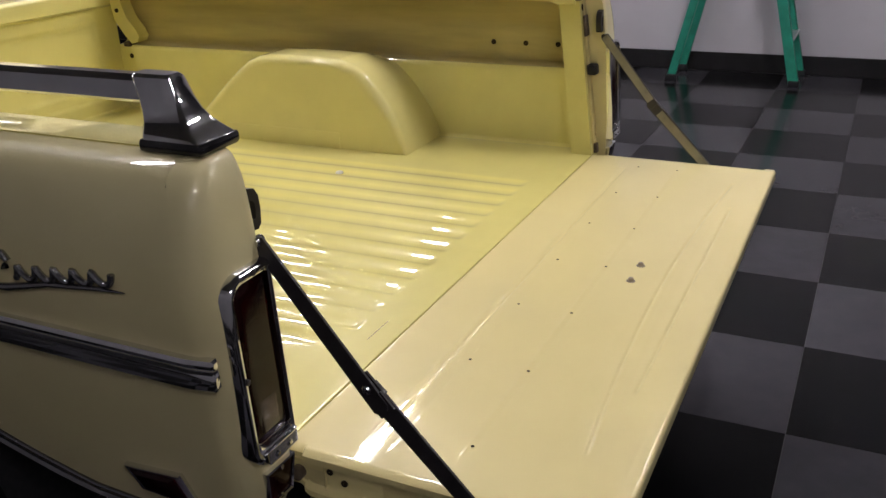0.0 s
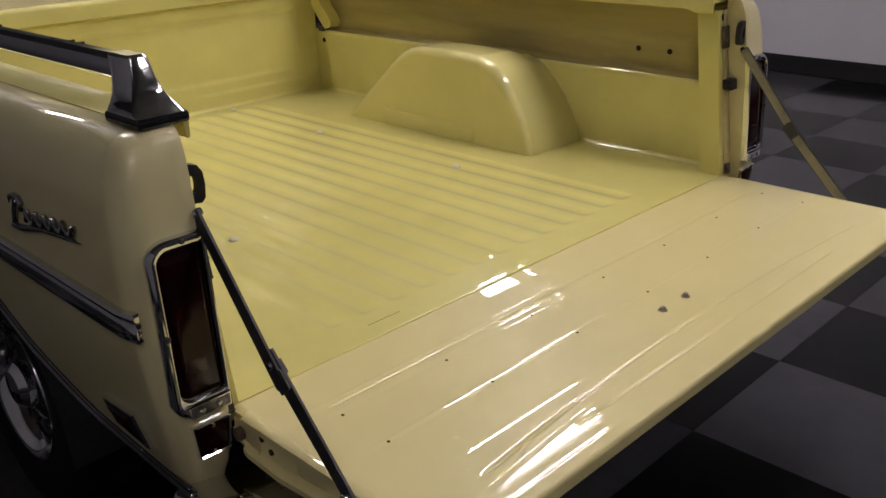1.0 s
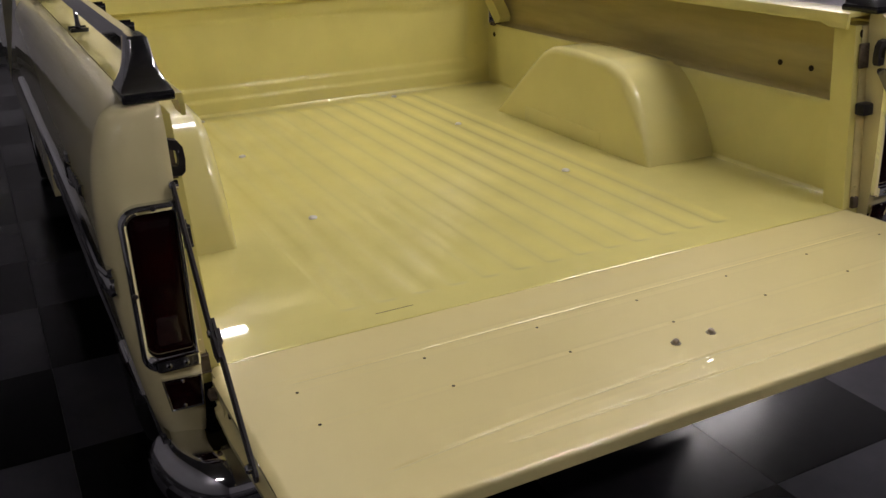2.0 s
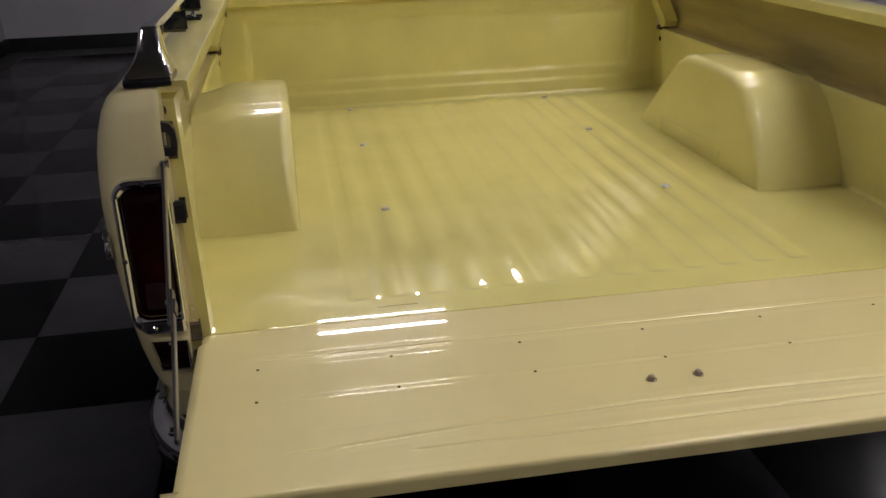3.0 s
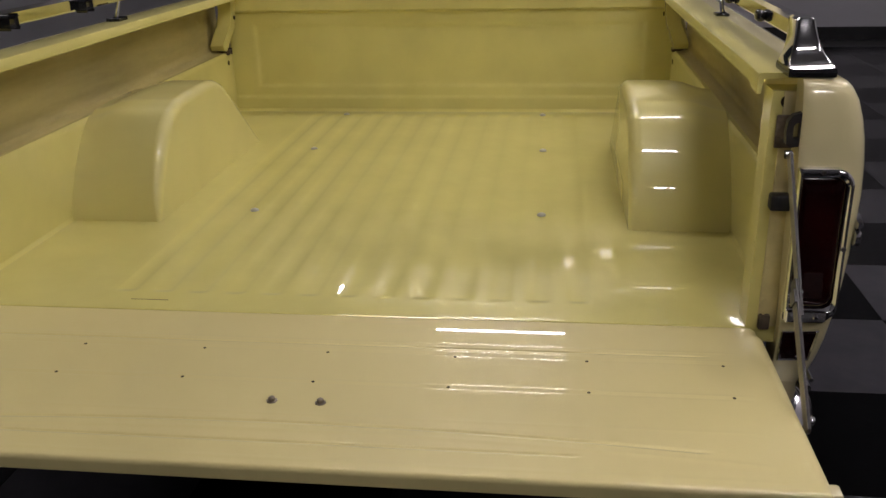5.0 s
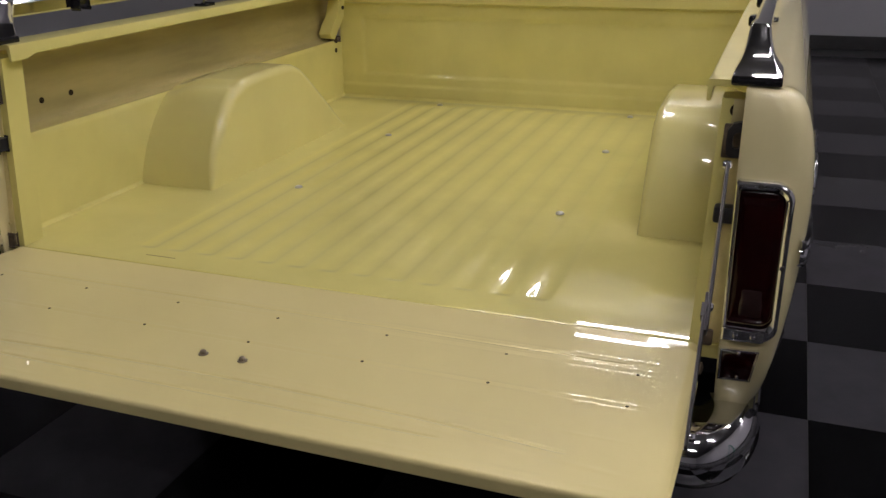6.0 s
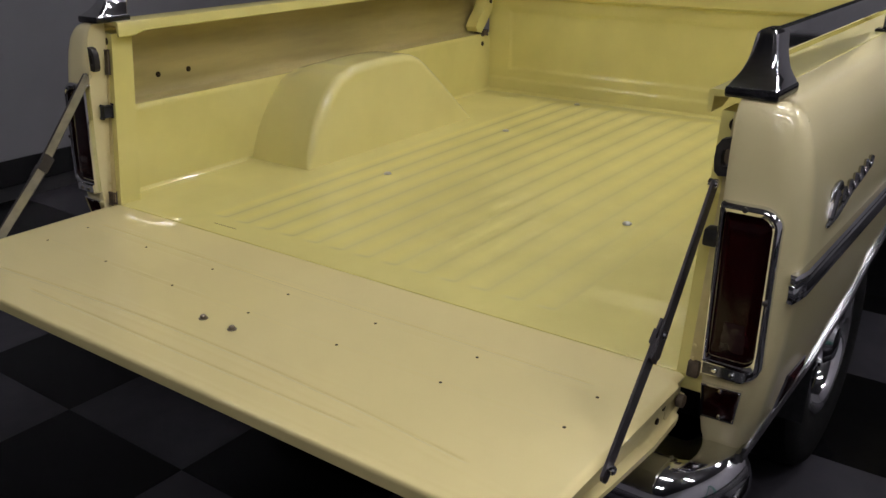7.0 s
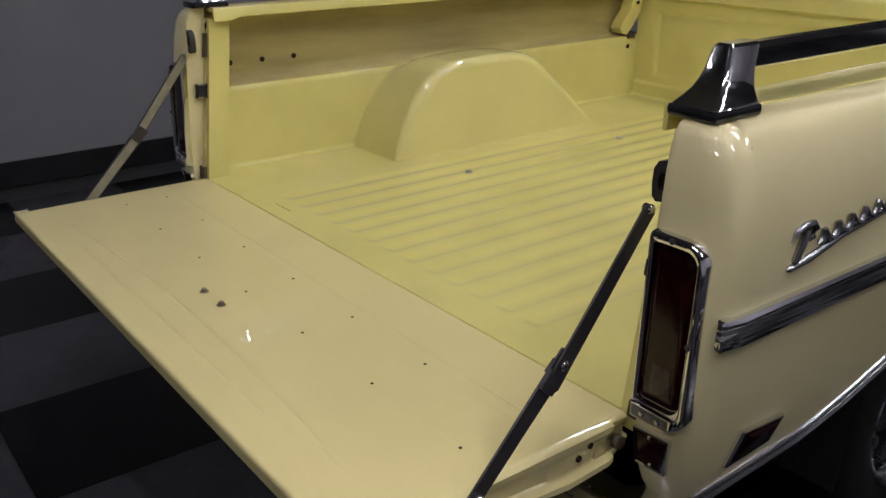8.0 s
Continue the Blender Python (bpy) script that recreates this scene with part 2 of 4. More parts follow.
for x, y in LAMPS[1:]:
    copy_thing(first, pose(x, y, ROOM_Z))


# ---------------------------------------------------------------- step ladder
def step_ladder(x, y):
    lad = thing("step_ladder", (x, y, 0), "green fibreglass step ladder standing open near the wall", "ladder")
    top = 1.69

    def rail(name, sx, y0, y1, mat, w=0.036, d=0.022):
        a, b = Vector((sx, y0, 0.02)), Vector((sx * 0.72, y1, top))
        rings = []
        for p in (a, b):
            rings.append([p + Vector((dx * d, dy * w, 0)) for dx, dy in ((-1, -1), (1, -1), (1, -0.7), (-0.55, -0.7), (-0.55, 0.7), (1, 0.7), (1, 1), (-1, 1))])
        r = part(name, loft(rings), mat, lad, smooth=False)
        part("foot", rbox(sx - 0.026, sx + 0.026, y0 - 0.040, y0 + 0.040, 0.0, 0.052, 0.008), BLACK, r, "black rubber ladder foot")
        return r

    for sx in (-0.20, 0.20):
        rail("front_rail", sx, -0.44, -0.05, GREEN)
        rail("rear_rail", sx, 0.45, 0.05, GREEN, 0.030, 0.018)
    for k in range(5):
        t = (k + 1) / 5.6
        yy, half = -0.44 + 0.39 * t, 0.20 * (1 - 0.28 * t)
        part("step", rbox(-half, half, yy - 0.04, yy + 0.04, 0.05 + 1.64 * t - 0.012, 0.05 + 1.64 * t + 0.012, 0.004), ALU, lad, "aluminium ladder step")
    part("top_cap", rbox(-0.17, 0.17, -0.12, 0.12, top - 0.02, top + 0.04, 0.012), GREEN, lad)
    return lad


step_ladder(5.33, 0.21)


# ---------------------------------------------------------------- the truck
Z = 0.70          # top of the bed floor
BED = 1.965       # length of the bed
truck = thing("pickup_truck", (0, 1.0, 0), "cream yellow vintage pickup truck with its tailgate let down", "pickup truck")


SHIFT = 0.0       # the outer bodywork sits a little to one side of the bed's middle


def tpart(name, bm, mat, parent=None, label="", smooth=True, angle=35):
    """A part of the truck, from world places; a part of a part keeps the same axes."""
    bmesh.ops.transform(bm, matrix=Matrix.Translation((SHIFT, -1.0, 0)), verts=bm.verts)
    return part(name, bm, mat, parent or truck, label, smooth, angle)


GROOVES = [(-0.522 + 0.085 * k) for k in range(13)]


def floor_height(x, y):
    along = ease((y - 0.086) / 0.026) * ease((1.90 - y) / 0.04)
    h = 0.0
    if along > 0:
        # pressed grooves with rounded shoulders
        for g in GROOVES:
            d = abs(x - g)
            if d < 0.0415:
                h -= 0.0028 * (0.5 + 0.5 * math.cos(math.pi * d / 0.0415)) + 0.0008 * ease((0.029 - d) / 0.017)
        # the ribs between are a touch crowned
        u = ((x + 0.522) / 0.085) % 1.0
        if -0.55 < x < 0.53:
            h += 0.0003 * math.sin(math.pi * u)
    # the floor turns up a little into the front and the sides
    side = max(0.0, abs(x) - 0.8855) / 0.0075
    front = max(0.0, y - (BED - 0.02)) / 0.02
    h = h * along + 0.010 * side * side + 0.016 * front * front
    # lip down at the rear edge
    h -= 0.0008 * (max(0.0, 0.006 - y) / 0.006) ** 2
    return h


def bed_floor():
    xs = [-0.893, -0.8895, -0.8855, -0.880, -0.84, -0.78, -0.72, -0.66, -0.61, 0.58, 0.61, 0.66, 0.72, 0.78, 0.84, 0.880, 0.8855, 0.8895, 0.893]
    for g in GROOVES:
        xs += [g - 0.0425, g, g + 0.0425] + [g + q * d for q in (-1, 1) for d in (0.006, 0.012, 0.014, 0.0165, 0.019, 0.0215, 0.024, 0.0265, 0.029, 0.034, 0.039)]
    xs = sorted({round(x, 4) for x in xs})
    ys = [0.0002, 0.0012, 0.0025, 0.004, 0.006] + [0.008 + 0.0026 * k for k in range(30)] + [0.086 + 0.0026 * k for k in range(1, 11)] + [0.118, 0.14, 0.165] + [0.19 + 0.07 * k for k in range(24)] + [1.85 + 0.007 * k for k in range(8)] + [1.92, 1.935, 1.945, 1.952, 1.959, 1.965]
    rows = [[(x, 0.0002, Z - 0.03) for x in xs]] + [[(x, y, Z + floor_height(x, y)) for x in xs] for y in ys]
    bm = loft(rows, closed=False, caps=False)
    return tpart("bed_floor", bm, PAINT_INNER, None, "ribbed glossy cream steel bed floor")


floor_part = bed_floor()


def dome(x, y, z, r=0.013, h=0.005, n=12):
    bm, rows = lathe([(r, -0.002), (r, 0.001), (r * 0.85, h * 0.6), (r * 0.5, h), (0.0006, h * 1.05)], (x, y, z), "z", n)
    return bm


for bx, by in ((-0.402, 0.664), (0.409, 0.665), (-0.402, 1.342), (0.404, 1.342), (-0.405, 1.888), (0.395, 1.888)):
    tpart("bolt", dome(bx, by, Z + 0.001, 0.012, 0.005), ALU, floor_part, "bright carriage bolt head")


tpart("scratch", rbox(-0.488, -0.402, 0.0485, 0.0497, Z - 0.001, Z + 0.0006, 0.0), RUST_AND_SHADOW, floor_part, "fine dark scratch in the paint")


# --- front panel of the bed
def front_panel():
    # outline in z of the panel's face, with its stamped field and the rolled top
    def face(x, z):
        y = BED
        edge = min(0.785 - abs(x), z - 0.805, 1.050 - z)
        y += 0.006 * ease(edge / 0.02 + 0.5)
        y -= 0.005 * ease((0.765 - z) / 0.012)
        y -= 0.022 * ease((z - 1.100) / 0.012)
        return y

    xs = sorted(set([round(-0.895 + 0.0895 * k, 4) for k in range(21)] + [s * v for s in (-1, 1) for v in (0.765, 0.772, 0.779, 0.785, 0.791, 0.798)]))
    zs = [0.69, 0.72, 0.745, 0.753, 0.758, 0.764, 0.770, 0.785, 0.79, 0.795, 0.80, 0.805, 0.81, 0.815, 0.825, 0.90, 1.0, 1.03, 1.036, 1.042, 1.048, 1.054, 1.06, 1.07, 1.09, 1.096, 1.101, 1.106, 1.112, 1.118, 1.14, 1.158]
    rows = [[(x, face(x, z), z) for x in xs] for z in zs]
    for dy, z in ((-0.021, 1.165), (-0.016, 1.171), (-0.005, 1.174), (0.02, 1.174), (0.032, 1.170), (0.036, 1.15)):
        rows.append([(x, BED + dy, z) for x in xs])
    rows.append([(x, BED + 0.036, 0.69) for x in xs])
    return tpart("front_panel", loft(rows, closed=False, caps=False), PAINT_INNER, None, "stamped cream front panel of the bed")


front_panel()


# --- sides of the bed
TOP = 1.195
PROFILE = [(0.57, 0.945), (0.60, 0.955), (0.66, 0.968), (0.74, 0.981), (0.82, 0.991), (0.90, 0.998), (0.97, 1.002), (1.04, 1.000), (1.09, 0.995), (1.13, 0.987), (1.16, 0.977)]
REAR = [(0.57, 0.010), (0.60, -0.008), (0.65, -0.026), (0.70, -0.034), (0.80, -0.034), (0.90, -0.030), (1.00, -0.025), (1.06, -0.021), (1.13, -0.014), (1.17, -0.008)]


def arch(y):
    """Lower edge of the outer panel."""
    return spread([(-0.1, 0.566), (0.1, 0.568), (0.32, 0.582), (0.44, 0.618), (0.56, 0.661), (0.66, 0.725), (0.80, 0.765), (0.92, 0.782), (1.0, 0.785), (1.08, 0.782),
                   (1.20, 0.765), (1.34, 0.725), (1.44, 0.661), (1.56, 0.618), (1.68, 0.582), (1.93, 0.568)], y)


def drop(y):
    """The rail falls a little towards the front."""
    return -0.004 * max(0.0, y) / BED


def outer_panel(s):
    # the contour runs from the jamb round the rear corner and along the side
    stations = [("jamb", 0.0), ("jamb", 1.0)] + [("end", t) for t in (0.06, 0.3, 0.6, 0.9)] + [("arc", t) for t in (0, 0.2, 0.4, 0.6, 0.8, 1.0)] \
        + [("side", y) for y in [0.04, 0.07] + [0.1 + 0.04 * k for k in range(46)] + [1.93]]
    R = 0.045

    def place(kind, v, z, inset):
        xo = spread(PROFILE, min(z, 1.16)) - inset
        ye = spread(REAR, min(z, 1.17)) + inset * 0.55
        xi = 0.872
        if kind == "jamb":
            return xi, 0.05 + (ye + 0.004 - 0.05) * v
        if kind == "end":
            return xi + 0.004 + (xo - R - xi - 0.004) * v, ye
        if kind == "arc":
            a = math.pi / 2 * v
            return xo - R + R * math.sin(a), ye + R - R * math.cos(a)
        return xo, v

    rows = []
    fr = [0, 0.02, 0.06, 0.12, 0.2, 0.3, 0.4, 0.5, 0.6, 0.7, 0.8, 0.88, 0.94, 1.0]
    for f in fr:
        row = []
        for kind, v in stations:
            y0 = v if kind == "side" else -0.05
            zb = arch(y0) if kind == "side" else 0.567
            z = zb + (1.155 - zb) * f
            x, y = place(kind, v, z, 0.0)
            row.append((s * x, y, z + drop(y) * ease((z - 0.95) / 0.2)))
        rows.append(row)
    for inset, z in ((0.004, 1.166), (0.010, 1.177), (0.019, 1.186), (0.030, 1.192), (0.042, 1.1945)):
        row = []
        for kind, v in stations:
            x, y = place(kind, v, z, inset)
            row.append((s * x, y, z + drop(y)))
        rows.append(row)
    last = rows[-1]
    rows.append([(s * min(abs(x), 0.90), max(y, 0.018), TOP + 0.0005 + drop(y)) for x, y, z in last])
    rows.append([(s * (0.872 if y < 0.08 else 0.83), max(y, 0.024), TOP + 0.0005 + drop(y)) for x, y, z in last])
    # return flange under the lower edge
    under = [(x - s * 0.020 * ease((y - 0.02) / 0.06), y, z - 0.001) for x, y, z in rows[0]]
    rows.insert(0, under)
    return tpart("outer_panel", loft(rows, closed=False, caps=False), PAINT, None, "glossy cream outer bed side with rounded rear corner", angle=50)


def inner_panel(s):
    low = [(0.893, 0.695), (0.893, 0.935), (0.895, 0.947), (0.900, 0.953), (0.911, 0.953), (0.907, 0.94), (0.907, 0.695)]
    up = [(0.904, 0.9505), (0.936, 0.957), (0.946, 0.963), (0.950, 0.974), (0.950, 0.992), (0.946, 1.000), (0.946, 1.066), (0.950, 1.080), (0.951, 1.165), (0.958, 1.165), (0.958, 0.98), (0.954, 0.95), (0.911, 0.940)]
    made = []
    for name, prof, mat, lab in (("inner_panel", low, PAINT_INNER, "cream lower inner bed side"), ("upper_channel", up, CHANNEL, "dull recessed channel under the rail, shade painted into its colour")):
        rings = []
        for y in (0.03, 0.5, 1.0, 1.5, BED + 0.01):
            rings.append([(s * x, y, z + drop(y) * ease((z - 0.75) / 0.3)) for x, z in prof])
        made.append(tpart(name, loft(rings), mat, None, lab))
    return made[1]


def rail_flange(s):
    rings = []
    for y in (0.058, 0.063, 0.110, 0.140, 0.5, 1.0, 1.5, BED - 0.02):
        low = 1.158 if y < 0.12 else 1.168
        rings.append([(s * x, y, z + drop(y)) for x, z in ((0.813, low + 0.0015), (0.8145, low), (0.819, low), (0.8205, low + 0.0015), (0.823, 1.186), (0.90, 1.188), (0.90, 1.1975), (0.8185, 1.1975), (0.8145, 1.1962), (0.813, 1.1925))])
    return tpart("rail_flange", loft(rings), PAINT_INNER, None, "rolled cream top rail of the bed side")


def wheelhouse(s):
    prof = [(0.552, 0.695), (0.557, 0.715), (0.570, 0.755), (0.590, 0.803), (0.616, 0.850), (0.647, 0.895), (0.682, 0.936), (0.706, 0.959), (0.734, 0.975), (0.768, 0.982), (0.775, 0.988), (0.80, 0.992), (0.87, 0.996), (0.96, 0.998), (1.06, 0.996),
            (1.105, 0.989), (1.15, 0.972), (1.20, 0.938), (1.26, 0.888), (1.34, 0.815), (1.42, 0.737), (1.460, 0.695)]
    c = Vector((0.99, 0.70))
    # rounded shoulder between the inner face and the crown
    rings = []
    for t in (0, 0.06, 0.14, 0.24, 0.34, 0.44, 0.54, 0.64, 0.74, 0.84, 0.93, 1.0, 2.0, 3.0, 4.0, 5.0, 6.0, 7.0):
        ring = []
        for k, (y, z) in enumerate(prof):
            r = spread([(0.69, 0.010), (0.74, 0.021), (0.86, 0.034), (0.93, 0.036), (0.975, 0.030), (1.0, 0.027)], z)
            a = math.pi / 2 * min(t, 1.0)
            x, ins = 0.635 + r * (1 - math.cos(a)), r * (1 - math.sin(a))
            if t > 1:
                x, ins = {2.0: 0.73, 3.0: 0.77, 4.0: 0.81, 5.0: 0.85, 6.0: 0.875, 7.0: 0.897}[t], 0.0
            p0 = Vector(prof[max(k - 1, 0)])
            p1 = Vector(prof[min(k + 1, len(prof) - 1)])
            d = (p1 - p0).normalized()
            nrm = Vector((d.y, -d.x))
            if nrm.dot(c - Vector((y, z))) < 0:
                nrm = -nrm
            p = Vector((y, z)) + nrm * ins
            # the crown falls towards the bed side
            p.y -= 0.028 * ease((x - 0.78) / 0.12) * (z - 0.695) / 0.30
            ring.append((s * x, p.x, 0.695 if k in (0, len(prof) - 1) else max(0.695, p.y)))
        rings.append(ring)
    bm = loft(rings, closed=False, caps=False)
    bm.verts.ensure_lookup_table()
    n = len(prof)
    bm.faces.new([bm.verts[k] for k in range(n)])
    house = tpart("wheelhouse", bm, PAINT_HOUSE, None, "rounded cream wheel housing in the bed, extra light in its colour", angle=60)
    if s > 0:
        tpart("embossed_step", rbox(s * 0.6332, s * 0.642, 0.80, 1.25, 0.69, 0.755, 0.0018), PAINT_HOUSE, house)


def post(s):
    # the post leans forward a little towards its top
    def lean(bm):
        for v in bm.verts:
            v.co.y += 0.115 * (v.co.z - Z)
            v.co.x += s * 0.034 * (v.co.z - Z)
        return bm
    block = plate_xz([(s * x, z) for x, z in ((0.825, 0.70), (0.908, 0.70), (0.908, 1.165), (0.825, 1.165))], 0.0, 0.064)
    p = tpart("tailgate_post", lean(bevelled(block, 0.005)), PAINT_INNER, None, "cream tailgate post at the rear of the bed")
    tpart("jamb", lean(rbox(s * 0.846, s * 0.8805, -0.0045, 0.004, 0.705, 1.165, 0.0015)), PAINT_DIRTY, p, "dusty jamb strip with stains")
    tpart("bumper_block", lean(rbox(s * 0.838, s * 0.884, -0.030, -0.002, 0.945, 0.976, 0.005)), BLACK, p, "black rubber tailgate bumper")
    bm, _ = lathe([(0.012, 0.0), (0.012, 0.006), (0.0005, 0.006)], (s * 0.853, 0.002, 1.145), "y", 14, sign=-1)
    tpart("hole", lean(bm), HOLE, p)
    tpart("hinge_bracket", lean(rbox(s * 0.846, s * 0.868, -0.014, 0.0, 0.701, 0.732, 0.004)), RUST_AND_SHADOW, p, "rusty hinge bracket at the post foot")
    # latch striker: plate and a loop that stands out to the rear
    tpart("striker_plate", lean(rbox(s * 0.836, s * 0.870, -0.010, -0.003, 1.060, 1.122, 0.003)), RUST_AND_SHADOW, p, "dirty steel striker plate")
    # bent flat loop: outer and inner outline in x, z
    outer = ((0.872, 1.074), (0.856, 1.072), (0.849, 1.079), (0.847, 1.100), (0.849, 1.121), (0.857, 1.133), (0.872, 1.137))
    inner = ((0.871, 1.090), (0.862, 1.089), (0.859, 1.092), (0.858, 1.101), (0.859, 1.111), (0.863, 1.117), (0.871, 1.119))
    rings = [[(s * x + 0.010, y, z) for x, z in o] for o, y in ((outer, 0.006), (outer, -0.010), (inner, -0.010), (inner, 0.006), (outer, 0.006))]
    tpart("striker", bevelled(loft(rings, caps=False), 0.002, 1, 40), STRIKER, p, "dark worn steel latch striker loop")
    for hz in (0.735, 0.76):
        bm, _ = lathe([(0.0035, 0.0), (0.0035, 0.003), (0.0005, 0.003)], (s * 0.855, -0.003, hz), "y", 10, sign=-1)
        tpart("screw", bm, PAINT_DIRTY, p)
    return p


def gusset(s):
    out = [(1.942, 1.160), (1.886, 1.160), (1.881, 1.11), (1.868, 1.06), (1.850, 1.015), (1.849, 0.985), (1.864, 0.964), (1.893, 0.957), (1.918, 0.985), (1.936, 1.05)]
    bm = plate_yz(out, s * 0.850, s * 0.904)
    for v in bm.verts:
        v.co.x += s * 0.037 * min(1.0, max(0.0, (1.075 - v.co.z) / 0.095))
    bm = bevelled(bm, 0.005)
    g = tpart("stake_pocket", bm, PAINT_INNER, None, "cream stake pocket at the front corner of the bed")
    bm, _ = lathe([(0.008, 0), (0.008, 0.004), (0.0005, 0.004)], (s * 0.849, 1.905, 1.09), "x", 10, sign=-s)
    tpart("hole", bm, HOLE, g)
    # Dark block that stands for the shadow in the pocket's open bottom.
    bm = rbox(s * 0.886, s * 0.930, 1.905, 1.938, 0.944, 0.962, 0.004)
    tpart("drain_shadow", bm, RUST_AND_SHADOW, g, "dark block for the shadow in the open pocket bottom")
    return g


def badge(s, parent):
    """A raised chrome emblem: a wavy ribbon behind a tall first stroke, over a tapered sweep."""
    X = 1.0035
    bm = bmesh.new()

    def at(u, z, out=0.0):
        # u runs along the emblem from its large first stroke
        return (s * (X + out), 0.12 + u if s > 0 else 0.40 - u, z)

    slope = 0.10
    tube([at(-0.004, 0.978), at(0.0, 0.979), at(0.05, 0.985), at(0.14, 0.990 + 0.14 * slope), at(0.240, 0.988 + 0.25 * slope), at(0.285, 0.986 + 0.285 * slope)], [0.001, 0.0050, 0.0068, 0.0055, 0.0035, 0.001], 10, bm)
    tube([at(0.012, 0.984), at(0.014, 0.988), at(0.026, 1.012), at(0.036, 1.032), at(0.038, 1.036)], [0.001, 0.0065, 0.0075, 0.0065, 0.001], 10, bm)
    tube([at(0.000, 1.020), at(0.010, 1.034), at(0.030, 1.041), at(0.052, 1.040), at(0.060, 1.031), at(0.054, 1.020), at(0.044, 1.014)], [0.001, 0.0045, 0.0055, 0.0058, 0.006, 0.0058, 0.002], 10, bm)
    wave = []
    for k in range(61):
        t = k / 60
        a = 2 * math.pi * 5.5 * t
        u = 0.066 + 0.205 * t + 0.0055 * math.sin(a + 0.6)
        wave.append(at(u, 1.006 + u * slope - 0.0105 * math.cos(a) * (1 - 0.15 * t), 0.002))
    tube(wave, [0.001] + [0.0052] * 59 + [0.001], 8, bm)
    return tpart("emblem", bm, LIP, parent, "slanted chrome emblem on the bed side")


def side_trim(s, parent):
    bead = [(0.998, 0.919), (1.006, 0.918), (1.011, 0.923), (1.012, 0.928), (1.009, 0.934), (0.998, 0.935)]
    band = [(0.996, 0.886), (1.006, 0.884), (1.010, 0.888), (1.011, 0.900), (1.009, 0.912), (1.005, 0.916), (0.997, 0.916)]
    for name, prof, mat, lab in (("moulding", band, CHROME, "wide chrome side moulding"), ("moulding_bead", bead, CHROME, "narrow chrome bead over the moulding")):
        rings = []
        for y in (-0.022, -0.018, 0.02, 0.3, 0.8, 1.3, 1.92):
            k = 0.6 if y == -0.022 else 1.0
            cx, cz = sum(p[0] for p in prof) / len(prof), sum(p[1] for p in prof) / len(prof)
            dx = -0.008 * ease((0.015 - y) / 0.045)
            rings.append([(s * (cx + (x - cx) * k + dx), y, cz + (z - cz) * k) for x, z in prof])
        tpart(name, loft(rings), mat, parent, lab)


def side_marker(s, parent):
    out = [(0.078, 0.634), (0.098, 0.700), (0.214, 0.690), (0.192, 0.643)]
    def xo(z):
        return spread(PROFILE, z)
    c = (0.146, 0.667)
    def ring(k, dx):
        return [(s * (xo(z) + dx), c[0] + (y - c[0]) * k, c[1] + (z - c[1]) * k) for y, z in out]
    bm = loft([ring(1.0, -0.004), ring(1.0, 0.006), ring(0.94, 0.010), ring(0.82, 0.010)], caps=False)
    m = tpart("side_marker", bm, CHROME, parent, "chrome frame of the side marker")
    tpart("lens", loft([ring(0.83, 0.004), ring(0.80, 0.011), ring(0.6, 0.014)]), RED, parent, "dark red side marker lens")
    return m


def lip_trim(s, parent):
    ys = [-0.01 + 0.04 * k for k in range(49)]
    path = [(s * (spread(PROFILE, arch(y)) + 0.001), y, arch(y) + 0.004) for y in ys if y < 1.93]
    upper = [(s * (spread(PROFILE, arch(y) + 0.024) + 0.001), y, arch(y) + 0.024) for y in ys if y < 1.93]
    tpart("lip_bead", tube(upper, 0.0045, 8), LIP, parent, "narrow chrome bead over the lip")
    return tpart("lip_moulding", tube(path, 0.0095, 8), LIP, parent, "chrome lip along the lower edge and wheel arch")


